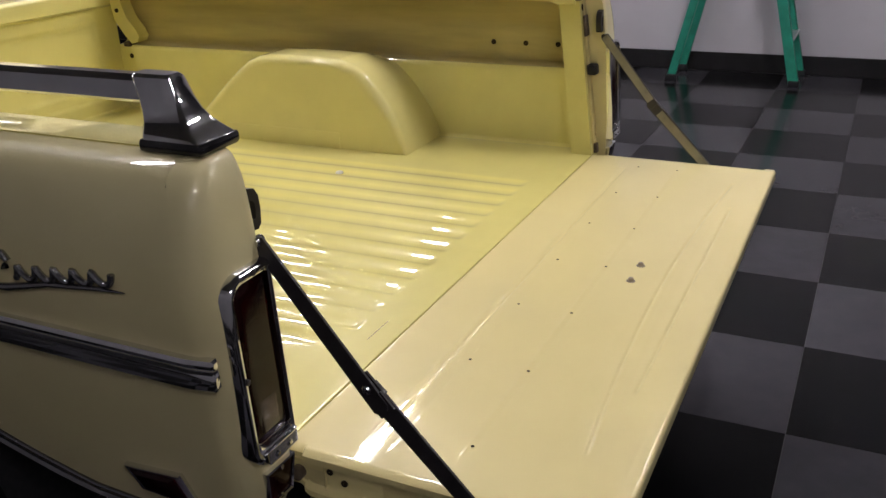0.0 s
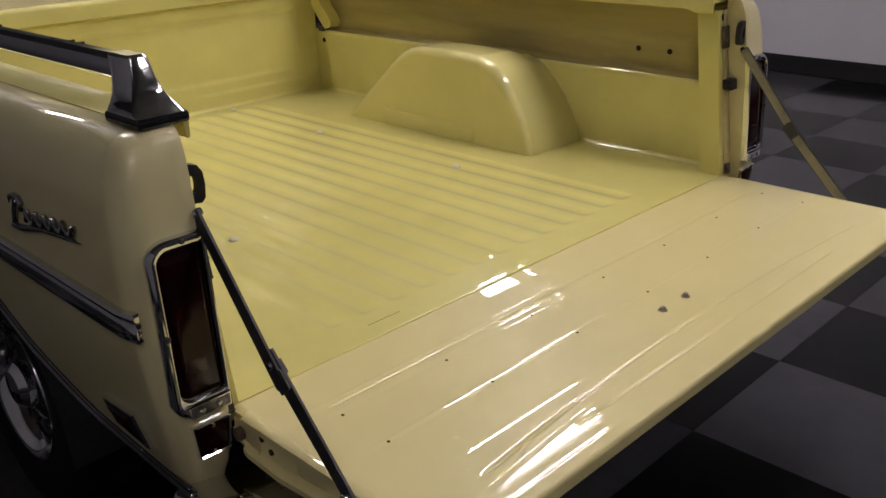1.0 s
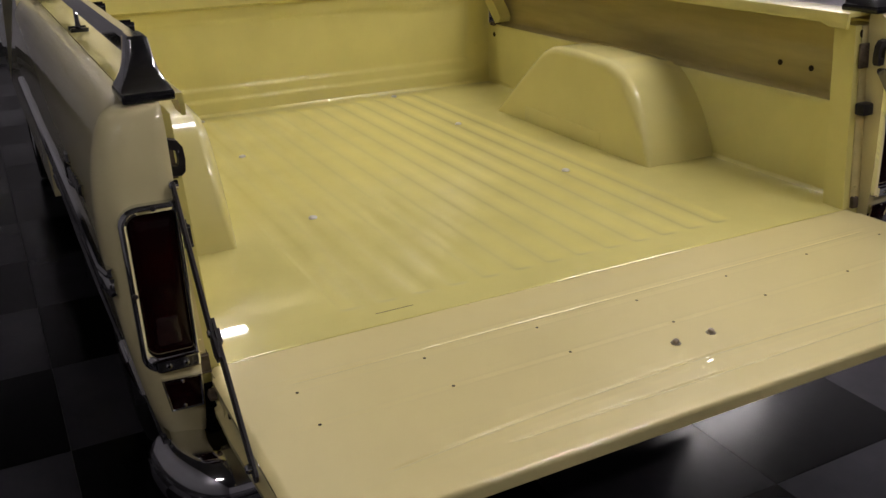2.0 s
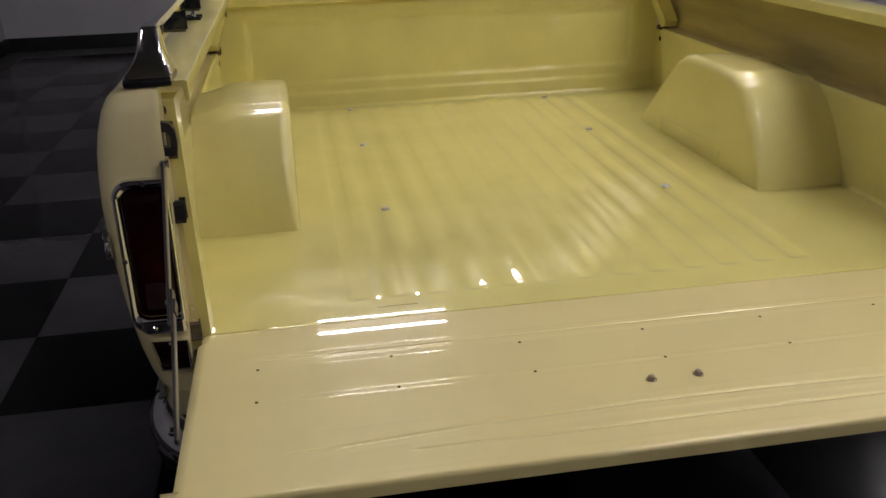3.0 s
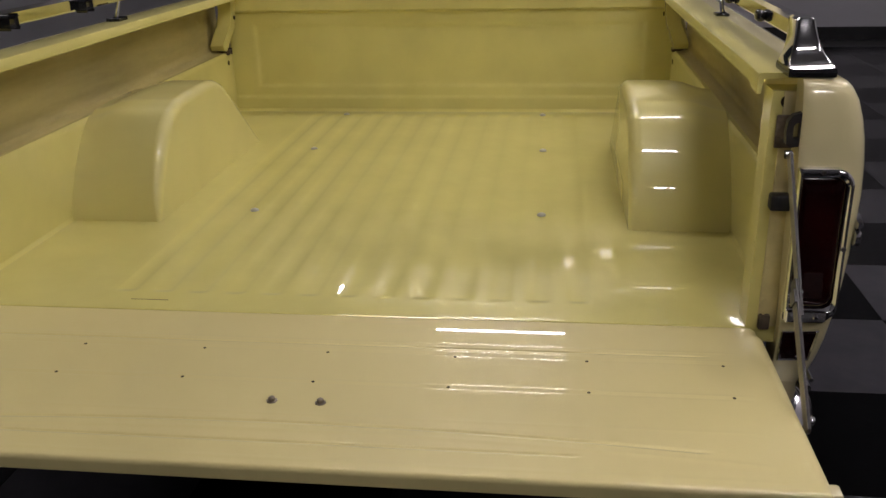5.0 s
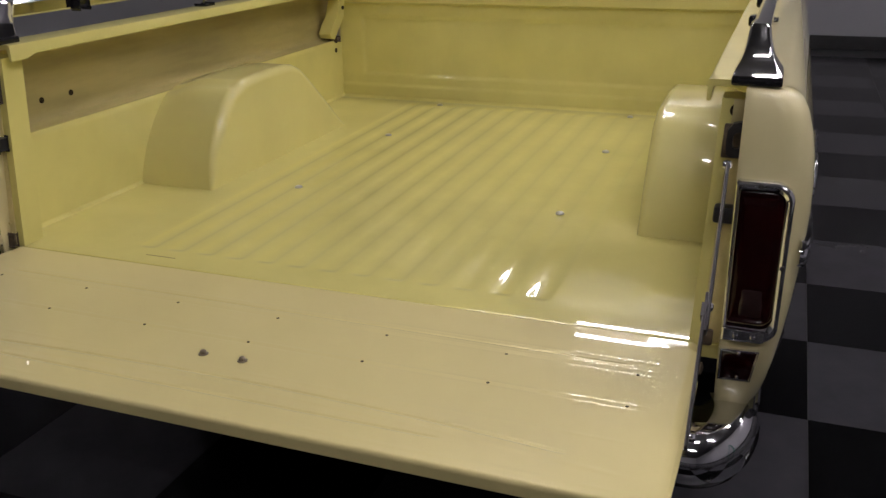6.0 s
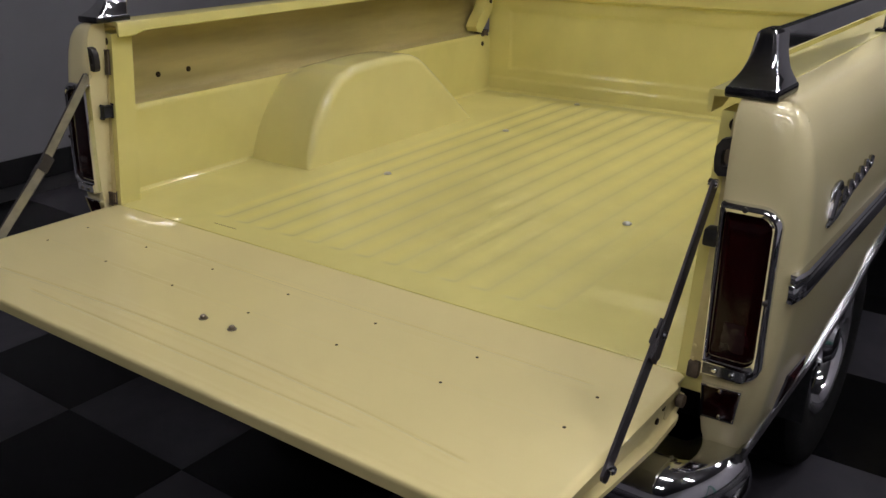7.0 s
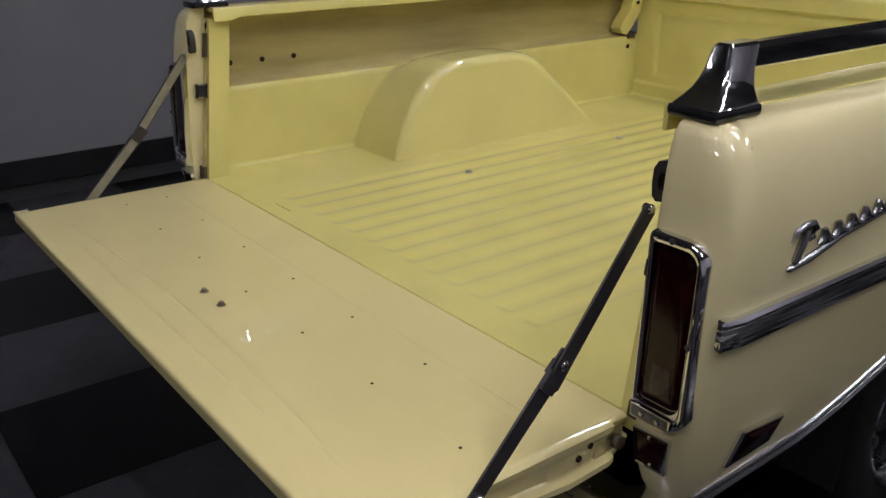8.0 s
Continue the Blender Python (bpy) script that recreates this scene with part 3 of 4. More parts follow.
def tail_light(s):
    # the bezel follows the lean of the rear corner
    def yb(z):
        return spread(REAR, z)
    def outline(x0, x1, z0, z1, r_in, r_out, n=6):
        pts = []
        for cx, cz, r, a0 in ((x1 - r_out, z1 - r_out, r_out, 0), (x0 + r_in, z1 - r_in, r_in, 90), (x0 + r_in, z0 + r_in, r_in, 180), (x1 - r_out, z0 + r_out, r_out, 270)):
            for k in range(n):
                a = radians(a0 + 90 * k / (n - 1))
                pts.append((cx + r * math.cos(a), cz + r * math.sin(a)))
        return pts
    def bow(x, z):
        # bulge of the outer edge about mid height
        t = (x - 0.874) / 0.1
        return x + 0.011 * t * (1 - ((z - 0.90) / 0.155) ** 2)
    def ring(dx, dz, dy, r_out=0.030, r_in=0.006):
        return [(s * bow(x, z), yb(z) + dy, z) for x, z in outline(0.873 + dx * 0.55, 0.968 - dx, 0.735 + dz * 1.9, 1.040 - dz, r_in, r_out)]
    light = tpart("tail_light", loft([ring(0, 0, 0.012), ring(0, 0, -0.008), ring(0.0015, 0.0015, -0.0125), ring(0.004, 0.004, -0.0150, 0.028), ring(0.007, 0.008, -0.0150, 0.026), ring(0.0085, 0.010, -0.0125, 0.024), ring(0.0125, 0.0155, -0.0105, 0.021), ring(0.0135, 0.017, -0.001, 0.020)], caps=False), CHROME, None, "tall chrome-framed tail light")
    tpart("lens", loft([ring(0.0137, 0.0172, 0.002, 0.020), ring(0.0145, 0.018, -0.002, 0.019), ring(0.020, 0.024, -0.0055, 0.016, 0.004), ring(0.032, 0.045, -0.0075, 0.010, 0.003)]), RED, light, "dark red tail light lens")
    # heavy foot of the bezel with a fine cross-ribbed face
    def foot_ring(k, dy):
        return [(s * bow(0.913 + (x - 0.913) * k, z), yb(z) - dy, 0.7505 + (z - 0.7505) * k) for x, z in ((0.8755, 0.738), (0.945, 0.738), (0.9535, 0.746), (0.9545, 0.762), (0.8755, 0.763))]
    bm = loft([foot_ring(1.0, 0.006), foot_ring(1.0, 0.0165), foot_ring(0.93, 0.0185)])
    for k in range(9):
        zc = 0.742 + 0.0021 * k
        tube([(s * 0.879, yb(zc) - 0.0186, zc), (s * 0.915, yb(zc) - 0.0190, zc), (s * 0.949, yb(zc) - 0.0186, zc)], 0.0008, 6, bm)
    tpart("bezel_foot", bm, CHROME, light, "ribbed chrome foot of the bezel")
    z0, z1 = 0.785, 0.840
    tpart("reversing_lens", loft([[(s * x, yb(z) - d, z) for x, z in outline(0.900, 0.940, z0, z1, 0.005, 0.005)] for d in (0.003, 0.0070)] + [[(s * x, yb(z) - 0.0080, z) for x, z in outline(0.904, 0.936, z0 + 0.005, z1 - 0.005, 0.005, 0.005)]]), CLEAR, light, "small clear reversing lens")
    for px, pz in ((0.915, 1.033), (0.900, 0.7505), (0.930, 0.7505), (0.9655, 0.888)):
        bm, _ = lathe([(0.005, 0.0), (0.005, 0.002), (0.003, 0.0035), (0.0004, 0.0035)], (s * px, yb(pz) - (0.019 if pz < 0.8 else 0.0145), pz), "y", 10, sign=-1)
        tpart("screw", bm, CHROME if pz < 0.8 else STEEL, light)
    # lower plate lamp
    def low(k, dy):
        cx, cz = 0.910, 0.680
        return [(s * (cx + (x - cx) * k), yb(z) + dy, cz + (z - cz) * k) for x, z in ((0.875, 0.643), (0.934, 0.646), (0.945, 0.716), (0.875, 0.713))]
    fr = tpart("lower_light", loft([low(1.0, 0.004), low(1.0, -0.006), low(0.95, -0.008), low(0.88, -0.006), low(0.87, 0.0)], caps=False), CHROME, None, "thin chrome frame of the lower red lamp")
    tpart("lens", loft([low(0.88, 0.002), low(0.87, -0.004), low(0.7, -0.006)]), RED, fr, "dark red lower lamp lens")
    for pz in (0.655, 0.708):
        bm, _ = lathe([(0.004, 0.0), (0.004, 0.002), (0.0004, 0.003)], (s * 0.910, yb(pz) - 0.006, pz), "y", 8, sign=-1)
        tpart("screw", bm, CHROME, fr)
    return light


def strap(s):
    """The folding tailgate arm: two flat links with a riveted joint."""
    X = 0.866
    a, j, b = Vector((0, -0.020, 1.062)), Vector((0, -0.182, 0.858)), Vector((0, -0.350, 0.685))
    def link(p, q, x, w0, w1):
        d = (q - p).normalized()
        nrm = Vector((0, -d.z, d.y))
        rings = []
        for t, w in ((-0.01, w0 * 0.5), (0.0, w0), (0.5, (w0 + w1) / 2), (1.0, w1), (1.02, w1 * 0.6)):
            c = p + (q - p) * t
            rings.append([(s * (x - 0.0022), *(c + nrm * w).yz), (s * (x + 0.0022), *(c + nrm * w).yz), (s * (x + 0.0022), *(c - nrm * w).yz), (s * (x - 0.0022), *(c - nrm * w).yz)])
        return loft(rings)
    up = tpart("upper_link", link(a, j + (j - a).normalized() * 0.035, X, 0.0125, 0.0145), STEEL, None, "dark steel upper tailgate strap", smooth=False)
    lo = tpart("lower_link", link(j - (b - j).normalized() * 0.02, b, X - 0.0060, 0.0165, 0.0130), STEEL, None, "dark steel lower tailgate strap", smooth=False)
    def face(p, q, x, w):
        d = (q - p).normalized()
        nrm = Vector((0, -d.z, d.y)) * w
        rings = []
        for c in (p, q):
            rings.append([(s * (x - 0.0034), *(c + nrm).yz), (s * (x - 0.0024), *(c + nrm).yz), (s * (x - 0.0024), *(c - nrm).yz), (s * (x - 0.0034), *(c - nrm).yz)])
        return loft(rings)
    tpart("inner_face", face(a, j, X, 0.0112), ZINC, up, "dull zinc inner face of the strap", smooth=False)
    tpart("inner_face", face(j, b, X - 0.0060, 0.0118), ZINC, lo, "dull zinc inner face of the strap", smooth=False)
    d = (b - j).normalized()
    tpart("joint_collar", link(j + d * 0.014, j + d * 0.046, X - 0.0012, 0.0165, 0.0150), STEEL, lo, smooth=False)
    tpart("joint_collar", link(j - d * 0.002, j + d * 0.022, X - 0.0100, 0.0145, 0.0155), STEEL, lo, smooth=False)
    for c, par in ((j, up), (a, up), (b + Vector((0, 0.012, 0.012)), lo)):
        bm, _ = lathe([(0.008, -0.009), (0.008, 0.003), (0.0055, 0.006), (0.0005, 0.0068)], (s * X, c.y, c.z), "x", 12, sign=s)
        tpart("rivet", bm, CHROME, par, "bright rivet")


def bed_rail(s):
    """Chrome bed rail on three feet."""
    X = 0.882
    bar_prof = [(-0.015, 1.258), (-0.010, 1.253), (0.010, 1.253), (0.015, 1.258), (0.015, 1.284), (0.008, 1.292), (-0.008, 1.292), (-0.015, 1.284)]
    rings = [[(s * (X + x), y, z + drop(y)) for x, z in bar_prof] for y in (0.085, 0.5, 1.0, 1.5, 1.83)]
    bar = tpart("bed_rail", loft(rings), CHROME, None, "flat-sided chrome bed rail above the bed side")
    for flip, y0 in ((1, 0.014), (-1, 1.94)):
        # flared foot leaning along the rail: height, front, back, half width, side shift
        steps = [(1.2125, 0.000, 0.099, 0.041, 0.0055), (1.2165, 0.008, 0.100, 0.040, 0.0055), (1.224, 0.020, 0.103, 0.035, 0.004), (1.234, 0.031, 0.107, 0.029, 0.003),
                 (1.247, 0.041, 0.112, 0.0245, 0.002), (1.262, 0.049, 0.118, 0.021, 0.001), (1.280, 0.056, 0.126, 0.0185, 0.0), (1.290, 0.060, 0.130, 0.017, 0.0), (1.2945, 0.066, 0.128, 0.013, 0.0)]
        rings = []
        for z, front, bk, hw, dx in steps:
            ring = []
            r = min(0.0075, hw * 0.45)
            for cx, cy, turn in ((-hw + r, front + r, 180), (hw - r, front + r, 270), (hw - r, bk - r, 0), (-hw + r, bk - r, 90)):
                for k in range(5):
                    a = math.radians(turn + 22.5 * k)
                    y = y0 + flip * (cy + r * math.sin(a))
                    ring.append((s * (X + dx + cx + r * math.cos(a)), y, z + drop(y)))
            rings.append(ring)
        foot = tpart("foot", loft(rings), CHROME, bar, "flared chrome rail foot", angle=30)
        base = []
        for k, z in ((1.0, 1.1965), (1.03, 1.200), (1.03, 1.208), (1.0, 1.2125)):
            ring = []
            for ddx, ddy in ((-0.041, 0.0), (-0.036, -0.002), (0.036, -0.002), (0.041, 0.0), (0.041, 0.100), (-0.041, 0.100)):
                y = y0 + flip * (0.049 + (ddy - 0.049) * k)
                ring.append((s * (X + 0.0055 + ddx * k), y, z + drop(y)))
            base.append(ring)
        tpart("foot_pad", loft(base), BLACK_GLOSS, bar, "black gasket under the rail foot")
    # slim middle bracket
    ym = 0.98
    z0 = drop(ym)
    tpart("bracket", tube([(s * (X + 0.004), ym - 0.030, 1.203 + z0), (s * (X + 0.002), ym - 0.022, 1.212 + z0), (s * X, ym - 0.006, 1.244 + z0), (s * X, ym, 1.258 + z0)], [0.008, 0.0065, 0.006, 0.007], 8), CHROME, bar, "slim chrome middle bracket")
    tpart("bracket_pad", rbox(s * (X - 0.016), s * (X + 0.020), ym - 0.050, ym + 0.004, 1.1962 + z0, 1.204 + z0, 0.003), BLACK_GLOSS, bar, "black pad under the middle bracket")
    # tie-down cleats on the inner face
    for yc in (0.36, 0.73, 1.15, 1.55):
        zc = 1.266 + drop(yc)
        bm = rbox(s * (X - 0.032), s * (X - 0.014), yc - 0.019, yc + 0.019, zc - 0.012, zc + 0.012, 0.007, 3)
        tpart("cleat", bm, BLACK_GLOSS, bar, "dark tie-down cleat on the rail")
    return bar


for s in (-1, 1):
    SHIFT = 0.010
    op = outer_panel(s)
    badge(s, op)
    side_trim(s, op)
    side_marker(s, op)
    lip_trim(s, op)
    tail_light(s)
    bed_rail(s)
    SHIFT = 0.0
    ip = inner_panel(s)
    rail_flange(s)
    wheelhouse(s)
    post(s)
    gusset(s)
    strap(s)
    for hy in (0.153, 0.262, 0.374):
        bm, _ = lathe([(0.0085, -0.003), (0.0085, 0.0015), (0.005, 0.003), (0.0005, 0.003)], (s * 0.946, hy, 1.016), "x", 12, sign=-s)
        tpart("plug", bm, HOLE, ip, "small dark plug")
    bm, _ = lathe([(0.010, -0.003), (0.010, 0.0015), (0.0005, 0.002)], (s * 0.893, 1.910, 0.908), "x", 12, sign=-s)
    tpart("plug", bm, HOLE, ip, "small dark hole")


# --- tailgate, let down level
TG_IN, TG_OUT = -0.0034, -0.547
TG_W = 0.849
TG_Z = 0.7004
HOLES_Y = (-0.168, -0.282)


random.seed(7)
DENTS = [(random.uniform(-0.78, 0.78), random.uniform(-0.52, -0.06), random.uniform(0.009, 0.017), random.choice((-1, 1)) * random.uniform(0.00006, 0.00016)) for k in range(30)]


def tailgate_height(x, y):
    h = 0.0
    for dx, dy, r, amp in DENTS:
        if abs(x - dx) < 2.5 * r and abs(y - dy) < 2.5 * r:
            h += amp * math.exp(-((x - dx) / r) ** 2 - ((y - dy) / r) ** 2)
    fade = ease((0.80 - abs(x)) / 0.05)
    # stamped beads along the gate
    for yc, amp, sig in ((-0.064, 0.00040, 0.0400), (-0.118, 0.00032, 0.0032), (-0.150, 0.00022, 0.0030), (-0.163, -0.00024, 0.0030),
                         (-0.276, 0.00034, 0.0032), (-0.287, -0.00028, 0.0030), (-0.392, 0.00020, 0.0040), (-0.522, 0.00034, 0.0040)):
        h += amp * fade * math.exp(-((y - yc) / sig) ** 2)
    # sharp crease, then two long shallow grooves, the first one bowed
    h -= 0.0013 * ease((0.74 - abs(x)) / 0.03) * math.exp(-((y + 0.134) / 0.0024) ** 2)
    bow = -0.418 - 0.032 * (x / 0.67) ** 2
    h -= 0.0020 * ease((0.69 - abs(x)) / 0.02) * math.exp(-((y - bow) / 0.0034) ** 2)
    h -= 0.0020 * ease((0.49 - abs(x)) / 0.02) * math.exp(-((y + 0.476) / 0.0034) ** 2)
    h += 0.0004 * fade * math.exp(-((y - bow + 0.022) / 0.006) ** 2)
    # oval pads round the linkage openings
    for cx in (-0.37, 0.37, 0.12, -0.12):
        d = math.hypot((x - cx) / 0.085, (y + 0.225) / 0.030)
        h += 0.00008 * math.exp(-((d - 1.0) / 0.12) ** 2)
    return h


def tailgate():
    ys = [TG_IN]
    y = TG_IN
    while y > TG_OUT:
        fine = -0.50 < y < -0.39 or -0.178 < y < -0.105 or -0.30 < y < -0.265 or y > -0.02
        y -= 0.0013 if fine else 0.0030
        ys.append(max(y, TG_OUT))
    xs = [TG_W * (-1 + 2 * k / 190) for k in range(191)]
    def top(x, y):
        e = min(y - TG_OUT, TG_W - abs(x))
        r = 0.006
        z = TG_Z + tailgate_height(x, y)
        if e < r:
            z -= r - math.sqrt(max(0.0, r * r - (r - e) ** 2))
        ei = TG_IN - y
        if ei < 0.006:
            z -= 0.0008 * (1 - ei / 0.006) ** 2
        return z
    rows = []
    for y in ys:
        rows.append([(x * (1.0 if y < -0.04 else 0.992), y, top(x, y)) for x in xs])
    bm = bmesh.new()
    grid = [[bm.verts.new(p) for p in row] for row in rows]
    for a, b in zip(grid, grid[1:]):
        for k in range(len(xs) - 1):
            bm.faces.new((a[k], a[k + 1], b[k + 1], b[k]))
    # skirt and underside
    def depth(y):
        return spread([(TG_OUT, 0.026), (-0.48, 0.042), (-0.30, 0.068), (-0.14, 0.084), (-0.05, 0.078), (TG_IN, 0.045)], y)
    rim = [(grid[0][k], ys[0]) for k in range(len(xs))] + [(grid[j][-1], ys[j]) for j in range(1, len(ys))] + [(grid[-1][k], ys[-1]) for k in range(len(xs) - 2, -1, -1)] + [(grid[j][0], ys[j]) for j in range(len(ys) - 2, 0, -1)]
    # the flank is a shallow channel with a lip along its foot
    n = len(rim)
    above = [v for v, y in rim]
    for share_down, kx in ((0.16, 0.999), (0.24, 0.990), (0.72, 0.986), (0.82, 0.992), (0.86, 1.003), (1.0, 1.003)):
        low = [bm.verts.new((v.co.x * kx, v.co.y, v.co.z + (TG_Z - depth(y) - v.co.z) * share_down)) for v, y in rim]
        for k in range(n):
            j = (k + 1) % n
            bm.faces.new((above[k], above[j], low[j], low[k]))
        above = low
    # the underside as strips from side to side
    m = len(xs)
    left = [low[0]] + [low[n - j] for j in range(1, len(ys) - 1)] + [low[m - 1 + len(ys) - 1 + m - 1]]
    right = [low[m - 1 + j] for j in range(len(ys))]
    for j in range(1, len(ys) - 2):
        bm.faces.new((left[j], right[j], right[j + 1], left[j + 1]))
    bm.faces.new([low[k] for k in range(m)] + [right[1], left[1]])
    last = len(ys) - 2
    bm.faces.new([left[last], right[last]] + [low[m - 1 + len(ys) - 1 + k] for k in range(m)])
    gate = tpart("tailgate", bm, PAINT_GATE, None, "cream steel tailgate let down level, with stamped beads and small holes", angle=40)
    for s in (-1, 1):
        tpart("corner_tab", rbox(s * (TG_W - 0.006), s * (TG_W + 0.013), TG_OUT + 0.004, TG_OUT + 0.034, Z - 0.020, Z - 0.002, 0.004), PAINT, gate)
        bm, _ = lathe([(0.012, -0.006), (0.012, 0.006), (0.004, 0.009), (0.0005, 0.009)], (s * TG_W, -0.03, Z - 0.040), "x", 14, sign=s)
        tpart("hinge_pin", bm, RUST_AND_SHADOW, gate, "dirty steel hinge pin")
        tpart("hinge_plate", rbox(s * (TG_W - 0.016), s * (TG_W - 0.0095), -0.075, -0.008, Z - 0.066, Z - 0.018, 0.003), PAINT_DIRTY, gate, "dirty hinge end plate")
        for hy, hz in ((-0.085, Z - 0.030), (-0.11, Z - 0.045)):
            bm, _ = lathe([(0.006, -0.002), (0.006, 0.002), (0.0005, 0.002)], (s * (TG_W - 0.0095), hy, hz), "x", 10, sign=s)
            tpart("hole", bm, HOLE, gate)
    hole_mesh = None
    for hy in HOLES_Y:
        for k in range(7):
            hx = -0.731 + 0.2475 * k
            if hole_mesh is None:
                bm, _ = lathe([(0.0031, -0.001), (0.0031, 0.0006), (0.0003, 0.0006)], (0, 0, 0), "z", 12)
                h = part("screw_hole", bm, HOLE, gate)
                hole_mesh = h.data
                h.matrix_basis = Matrix.Translation((hx, hy - 1.0, TG_Z + tailgate_height(hx, hy)))
            else:
                share("screw_hole", hole_mesh, gate, Matrix.Translation((hx, hy - 1.0, TG_Z + tailgate_height(hx, hy))))
    for sx in (-0.044, 0.043):
        bm, _ = lathe([(0.0105, -0.001), (0.0100, 0.0012), (0.0066, 0.0018), (0.0060, 0.0068), (0.0040, 0.0085), (0.0004, 0.0085)], (sx, -0.353, TG_Z), "z", 8)
        tpart("stud", bm, STUD, gate, "short worn steel latch stud")
    return gate


tailgate()


# --- rear bumper
def bumper():
    # section in (y, z) at the middle, wrapped forward in a round corner at the ends
    sec = [(y, z + 0.018) for y, z in ((-0.012, 0.553), (-0.045, 0.560), (-0.085, 0.563), (-0.118, 0.559), (-0.140, 0.549), (-0.156, 0.533), (-0.165, 0.513), (-0.167, 0.492), (-0.162, 0.470), (-0.150, 0.450), (-0.130, 0.437), (-0.100, 0.431), (-0.030, 0.430))]
    rings = []
    R = 0.125
    ts = [-1 + k / 4 for k in range(9)]
    for t in ts:
        rings.append([(t * (0.975 - R), y, z) for y, z in sec])
    for sgn in (-1, 1):
        arc = []
        for k in range(1, 15):
            a = math.pi / 2 * k / 14
            sx = sgn * (0.975 - R + R * math.sin(a))
            ring = []
            for y, z in sec:
                out = (-0.012 - y) / 0.155
                low = 1 - 0.10 * ease((k - 9) / 5)
                ring.append((sgn * (0.975 - R) + sgn * R * math.sin(a) * (0.30 + 0.70 * out), y * math.cos(a) + (0.02 + 0.03 * (1 - out)) * math.sin(a) ** 2, 0.494 + (z - 0.494) * low))
            arc.append(ring)
        rings = arc[::-1] + rings if sgn < 0 else rings + arc
    b = tpart("rear_bumper", loft(rings), CHROME, None, "polished chrome rear bumper with wrapped ends", angle=75)
    for s in (-1, 1):
        for yy, zz in ((-0.070, 0.5805), (-0.110, 0.5785)):
            tpart("bead", tube([(s * 0.55, yy, zz), (s * 0.78, yy, zz), (s * 0.83, yy, zz - 0.001)], 0.0035, 6), CHROME, b)
        bm, _ = lathe([(0.014, -0.003), (0.014, 0.002), (0.008, 0.008), (0.0005, 0.009)], (s * 0.80, -0.09, 0.580), "z", 14)
        tpart("bolt", bm, CHROME, b, "chrome bumper bolt")
    return b


bumper()


# --- rear wheels
def wheel(s):
    c = (s * 0.795, 1.0, 0.355)
    w = [(0.190, -0.085), (0.27, -0.095), (0.33, -0.092), (0.350, -0.075), (0.355, -0.04), (0.355, 0.04), (0.350, 0.075), (0.335, 0.090), (0.30, 0.098), (0.25, 0.096), (0.205, 0.088), (0.190, 0.078)]
    bm, _ = lathe(w, c, "x", 56, sign=s)
    t = tpart("wheel", bm, TYRE, None, "black rear tyre on a chrome wheel")
    bm, _ = lathe([(0.191, -0.08), (0.191, 0.074), (0.204, 0.084), (0.201, 0.091), (0.187, 0.086), (0.168, 0.062), (0.164, 0.046)], c, "x", 56, sign=s)
    tpart("rim", bm, CHROME, t, "polished chrome rim")
    bm, _ = lathe([(0.169, 0.043), (0.155, 0.034), (0.12, 0.044), (0.075, 0.060), (0.06, 0.062)], c, "x", 48, sign=s)
    tpart("disc", bm, BLACK_GLOSS, t, "dark wheel disc")
    bm, _ = lathe([(0.064, 0.05), (0.062, 0.080), (0.045, 0.098), (0.0006, 0.104)], c, "x", 32, sign=s)
    tpart("hub_cap", bm, CHROME, t, "chrome hub cap")
    for k in range(10):
        a = 2 * math.pi * k / 10
        ya, za = c[1] + 0.128 * math.cos(a), c[2] + 0.128 * math.sin(a)
        bm, _ = lathe([(0.019, 0.0), (0.019, 0.052), (0.0006, 0.053)], (c[0], ya, za), "x", 12, sign=s)
        tpart("slot", bm, BLACK, t)
    # dark inner arch liner
    ring = []
    for k in range(13):
        a = math.pi * k / 12
        ring.append((1.0 + 0.44 * math.cos(a), 0.34 + 0.40 * math.sin(a)))
    bm = loft([[(s * 0.64, y, z) for y, z in ring], [(s * 0.93, y, z) for y, z in ring]], closed=False, caps=False)
    tpart("arch_liner", bm, BLACK, None, "dark inner wheel arch")


for s in (-1, 1):
    wheel(s)


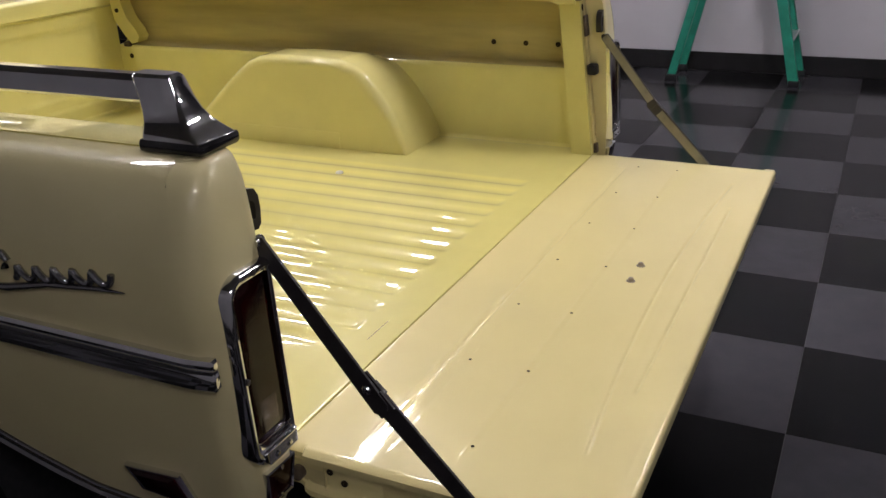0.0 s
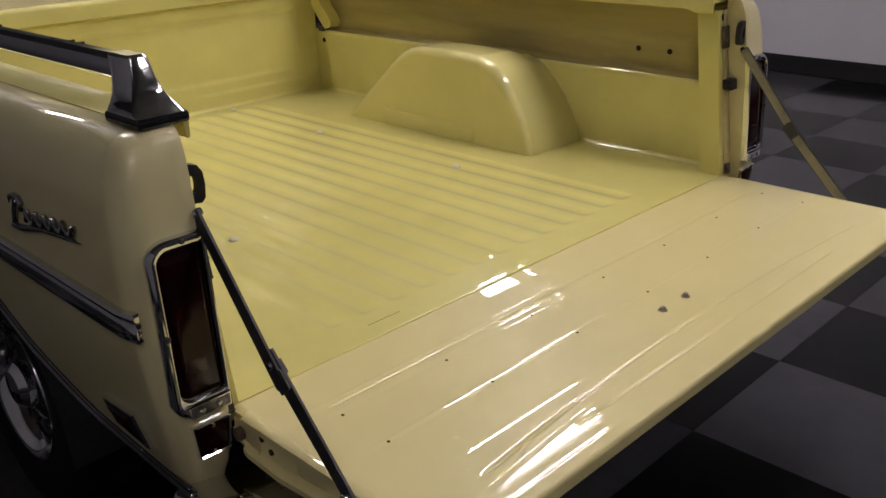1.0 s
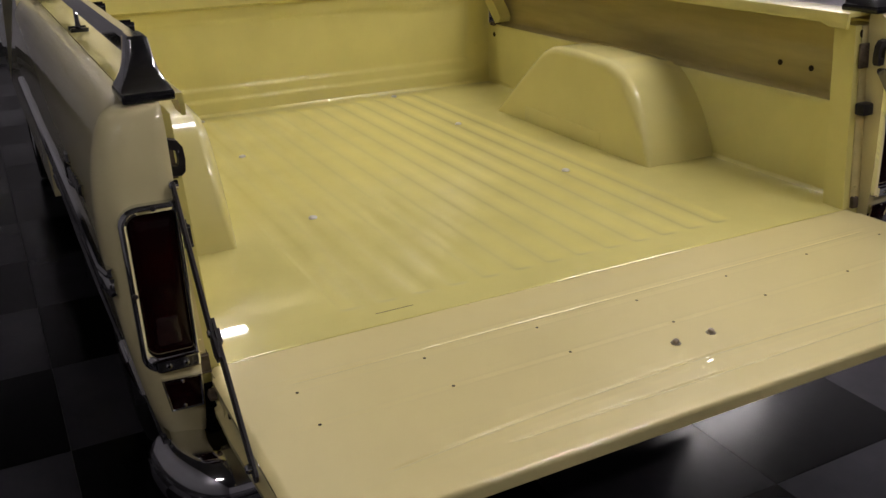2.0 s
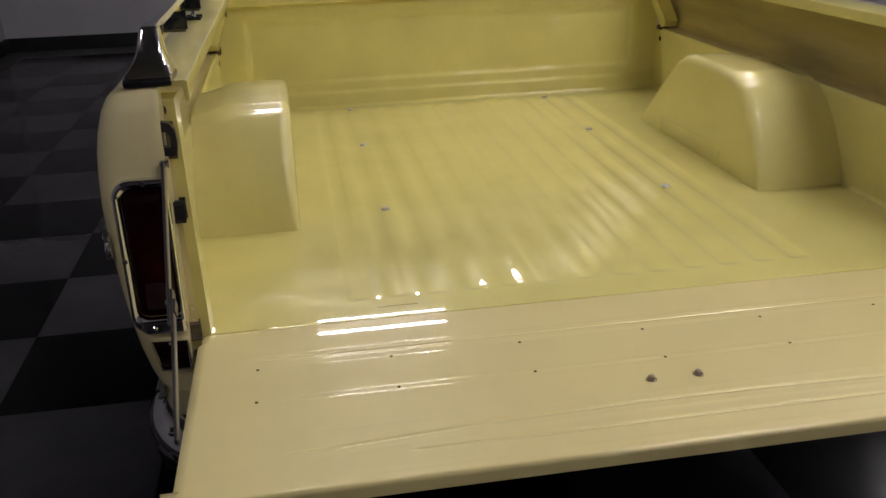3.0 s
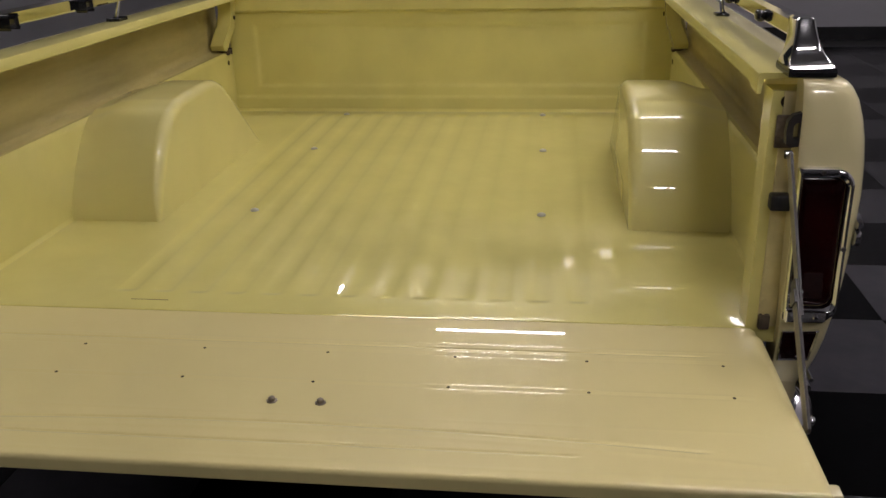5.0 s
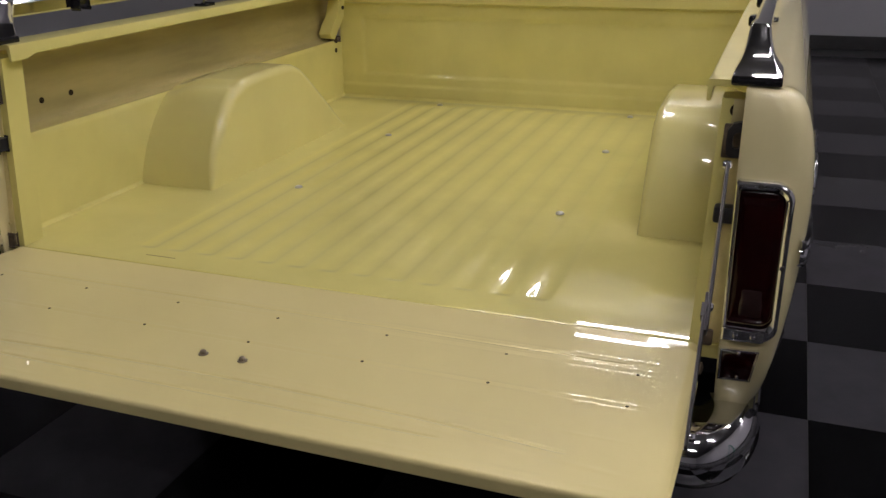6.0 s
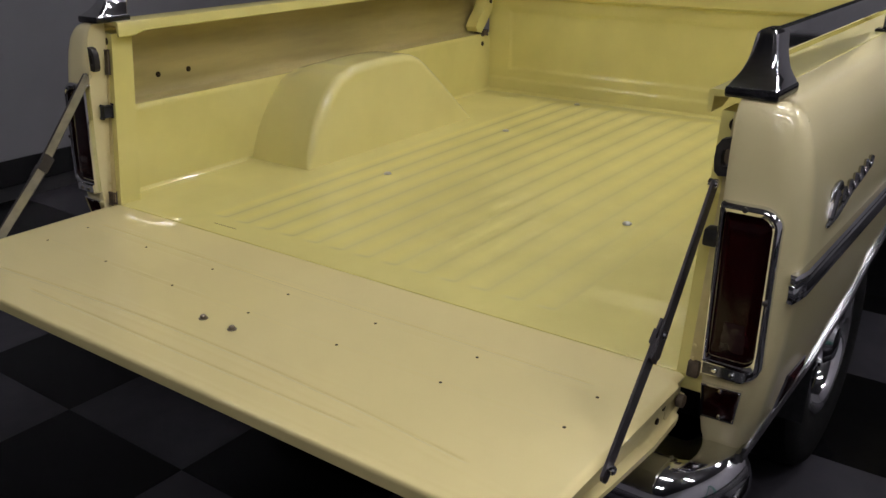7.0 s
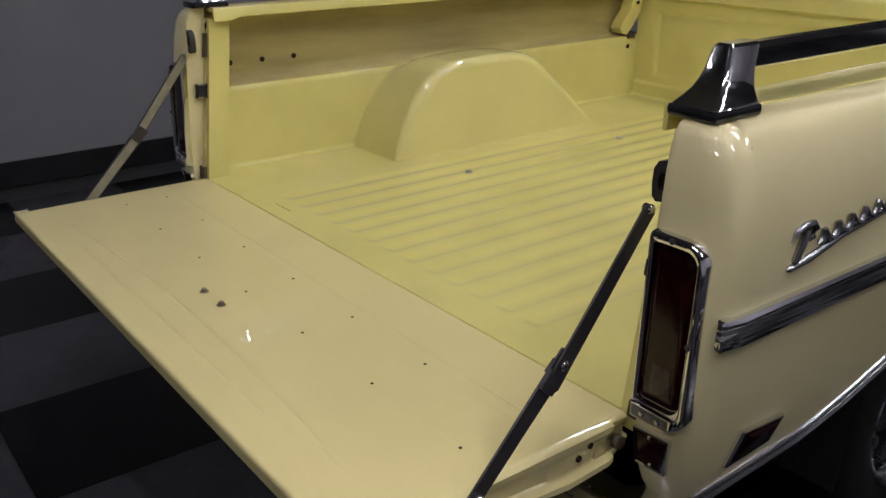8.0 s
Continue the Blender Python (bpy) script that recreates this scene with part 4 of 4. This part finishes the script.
# --- cab: rear wall, roof and sides
def cab():
    y0, y1 = 2.06, 3.39
    side = [(y0, 0.45), (y0, 1.22), (y0 + 0.03, 1.28), (y0 + 0.14, 1.66), (y0 + 0.20, 1.72), (y0 + 0.35, 1.75), (y1 - 0.45, 1.74), (y1 - 0.30, 1.69), (y1 - 0.02, 1.24), (y1 + 1.2, 1.14), (y1 + 1.28, 1.08), (y1 + 1.30, 0.45)]
    def half(z):
        return spread([(0.45, 0.95), (0.9, 1.0), (1.2, 0.97), (1.3, 0.90), (1.70, 0.74), (1.76, 0.60)], z)
    rings = [[(-half(z), y, z) for y, z in side], [(-half(z) * 0.5, y, z + 0.008) for y, z in side], [(half(z) * 0.5, y, z + 0.008) for y, z in side], [(half(z), y, z) for y, z in side]]
    body = tpart("cab", loft(rings), PAINT, None, "cream truck cab ahead of the bed", angle=30)
    # rear window in its rubber seal
    def on_back(x, z, d):
        t = (z - 1.28) / (1.66 - 1.28)
        return (x, y0 + 0.03 + 0.11 * t - d, z)
    def win(k, d):
        return [on_back(x * k, 1.47 + (z - 1.47) * k, d) for x, z in ((-0.62, 1.32), (0.62, 1.32), (0.56, 1.62), (-0.56, 1.62))]
    seal = tpart("window_seal", loft([win(1.0, -0.005), win(1.0, 0.010), win(0.95, 0.014), win(0.93, 0.004)], caps=False), BLACK, body, "black rear window seal")
    tpart("rear_window", loft([win(0.94, -0.002), win(0.94, 0.006)]), GLASS_DARK, body, "dark rear window glass")
    for s in (-1, 1):
        bm, _ = lathe([(0.205, -0.085), (0.33, -0.092), (0.355, -0.04), (0.355, 0.04), (0.335, 0.090), (0.25, 0.096), (0.205, 0.080)], (s * 0.83, 3.95, 0.355), "x", 40, sign=s)
        t = tpart("wheel", bm, TYRE, None, "black front tyre")
        bm, _ = lathe([(0.206, -0.08), (0.222, 0.090), (0.185, 0.060), (0.075, 0.075), (0.0006, 0.11)], (s * 0.83, 3.95, 0.355), "x", 40, sign=s)
        tpart("rim", bm, CHROME, t, "polished chrome rim")
    tpart("chassis", rbox(-0.42, 0.42, -0.02, 4.2, 0.42, 0.62, 0.01), BLACK, None, "dark frame under the bed")


cab()


# ---------------------------------------------------------------- floor and its tiles
ground = slab("floor", ROOM_X0 - 0.15, ROOM_X1 + 0.15, ROOM_Y0 - 0.15, ROOM_Y1 + 0.15, -0.10, -0.004, GROUT, "glossy black and grey chequered tile floor", "floor")
PITCH, TX, TY = 0.555, 0.575, -0.675


def tile_mesh(name, mat):
    bm = rbox(-PITCH / 2 + 0.001, PITCH / 2 - 0.001, -PITCH / 2 + 0.001, PITCH / 2 - 0.001, -0.004, 0.0, 0.0)
    finish(bm, False)
    me = bpy.data.meshes.new(name)
    bm.to_mesh(me)
    bm.free()
    me.materials.append(mat)
    return me


TILES = (tile_mesh("tile_grey", TILE_GREY), tile_mesh("tile_black", TILE_DARK))
rest = {0: [], 1: []}
count = 0
i0, i1 = math.ceil((ROOM_X0 - TX) / PITCH), math.floor((ROOM_X1 - TX) / PITCH) - 1
j0, j1 = math.ceil((ROOM_Y0 - TY) / PITCH), math.floor((ROOM_Y1 - TY) / PITCH) - 1
for i in range(i0, i1 + 1):
    for j in range(j0, j1 + 1):
        cx, cy, kind = TX + PITCH * (i + 0.5), TY + PITCH * (j + 0.5), (i + j) % 2
        if -2.6 < cy < 6.6 and count < 300:
            share("tile", TILES[kind], ground, Matrix.Translation((cx, cy, 0)))
            count += 1
        else:
            rest[kind].append((cx, cy))
for kind, mat in ((0, TILE_GREY), (1, TILE_DARK)):
    verts, faces = [], []
    h = PITCH / 2 - 0.001
    for cx, cy in rest[kind]:
        k = len(verts)
        verts += [(cx - h, cy - h, 0), (cx + h, cy - h, 0), (cx + h, cy + h, 0), (cx - h, cy + h, 0), (cx - h, cy - h, -0.004), (cx + h, cy - h, -0.004), (cx + h, cy + h, -0.004), (cx - h, cy + h, -0.004)]
        faces += [(k, k + 1, k + 2, k + 3), (k, k + 4, k + 5, k + 1), (k + 1, k + 5, k + 6, k + 2), (k + 2, k + 6, k + 7, k + 3), (k + 3, k + 7, k + 4, k)]
    if verts:
        me = bpy.data.meshes.new("far_tiles")
        me.from_pydata(verts, [], faces)
        me.materials.append(mat)
        ob = new("far_tiles", me)
        ob.parent = ground
        ob["kind"] = "stuff"
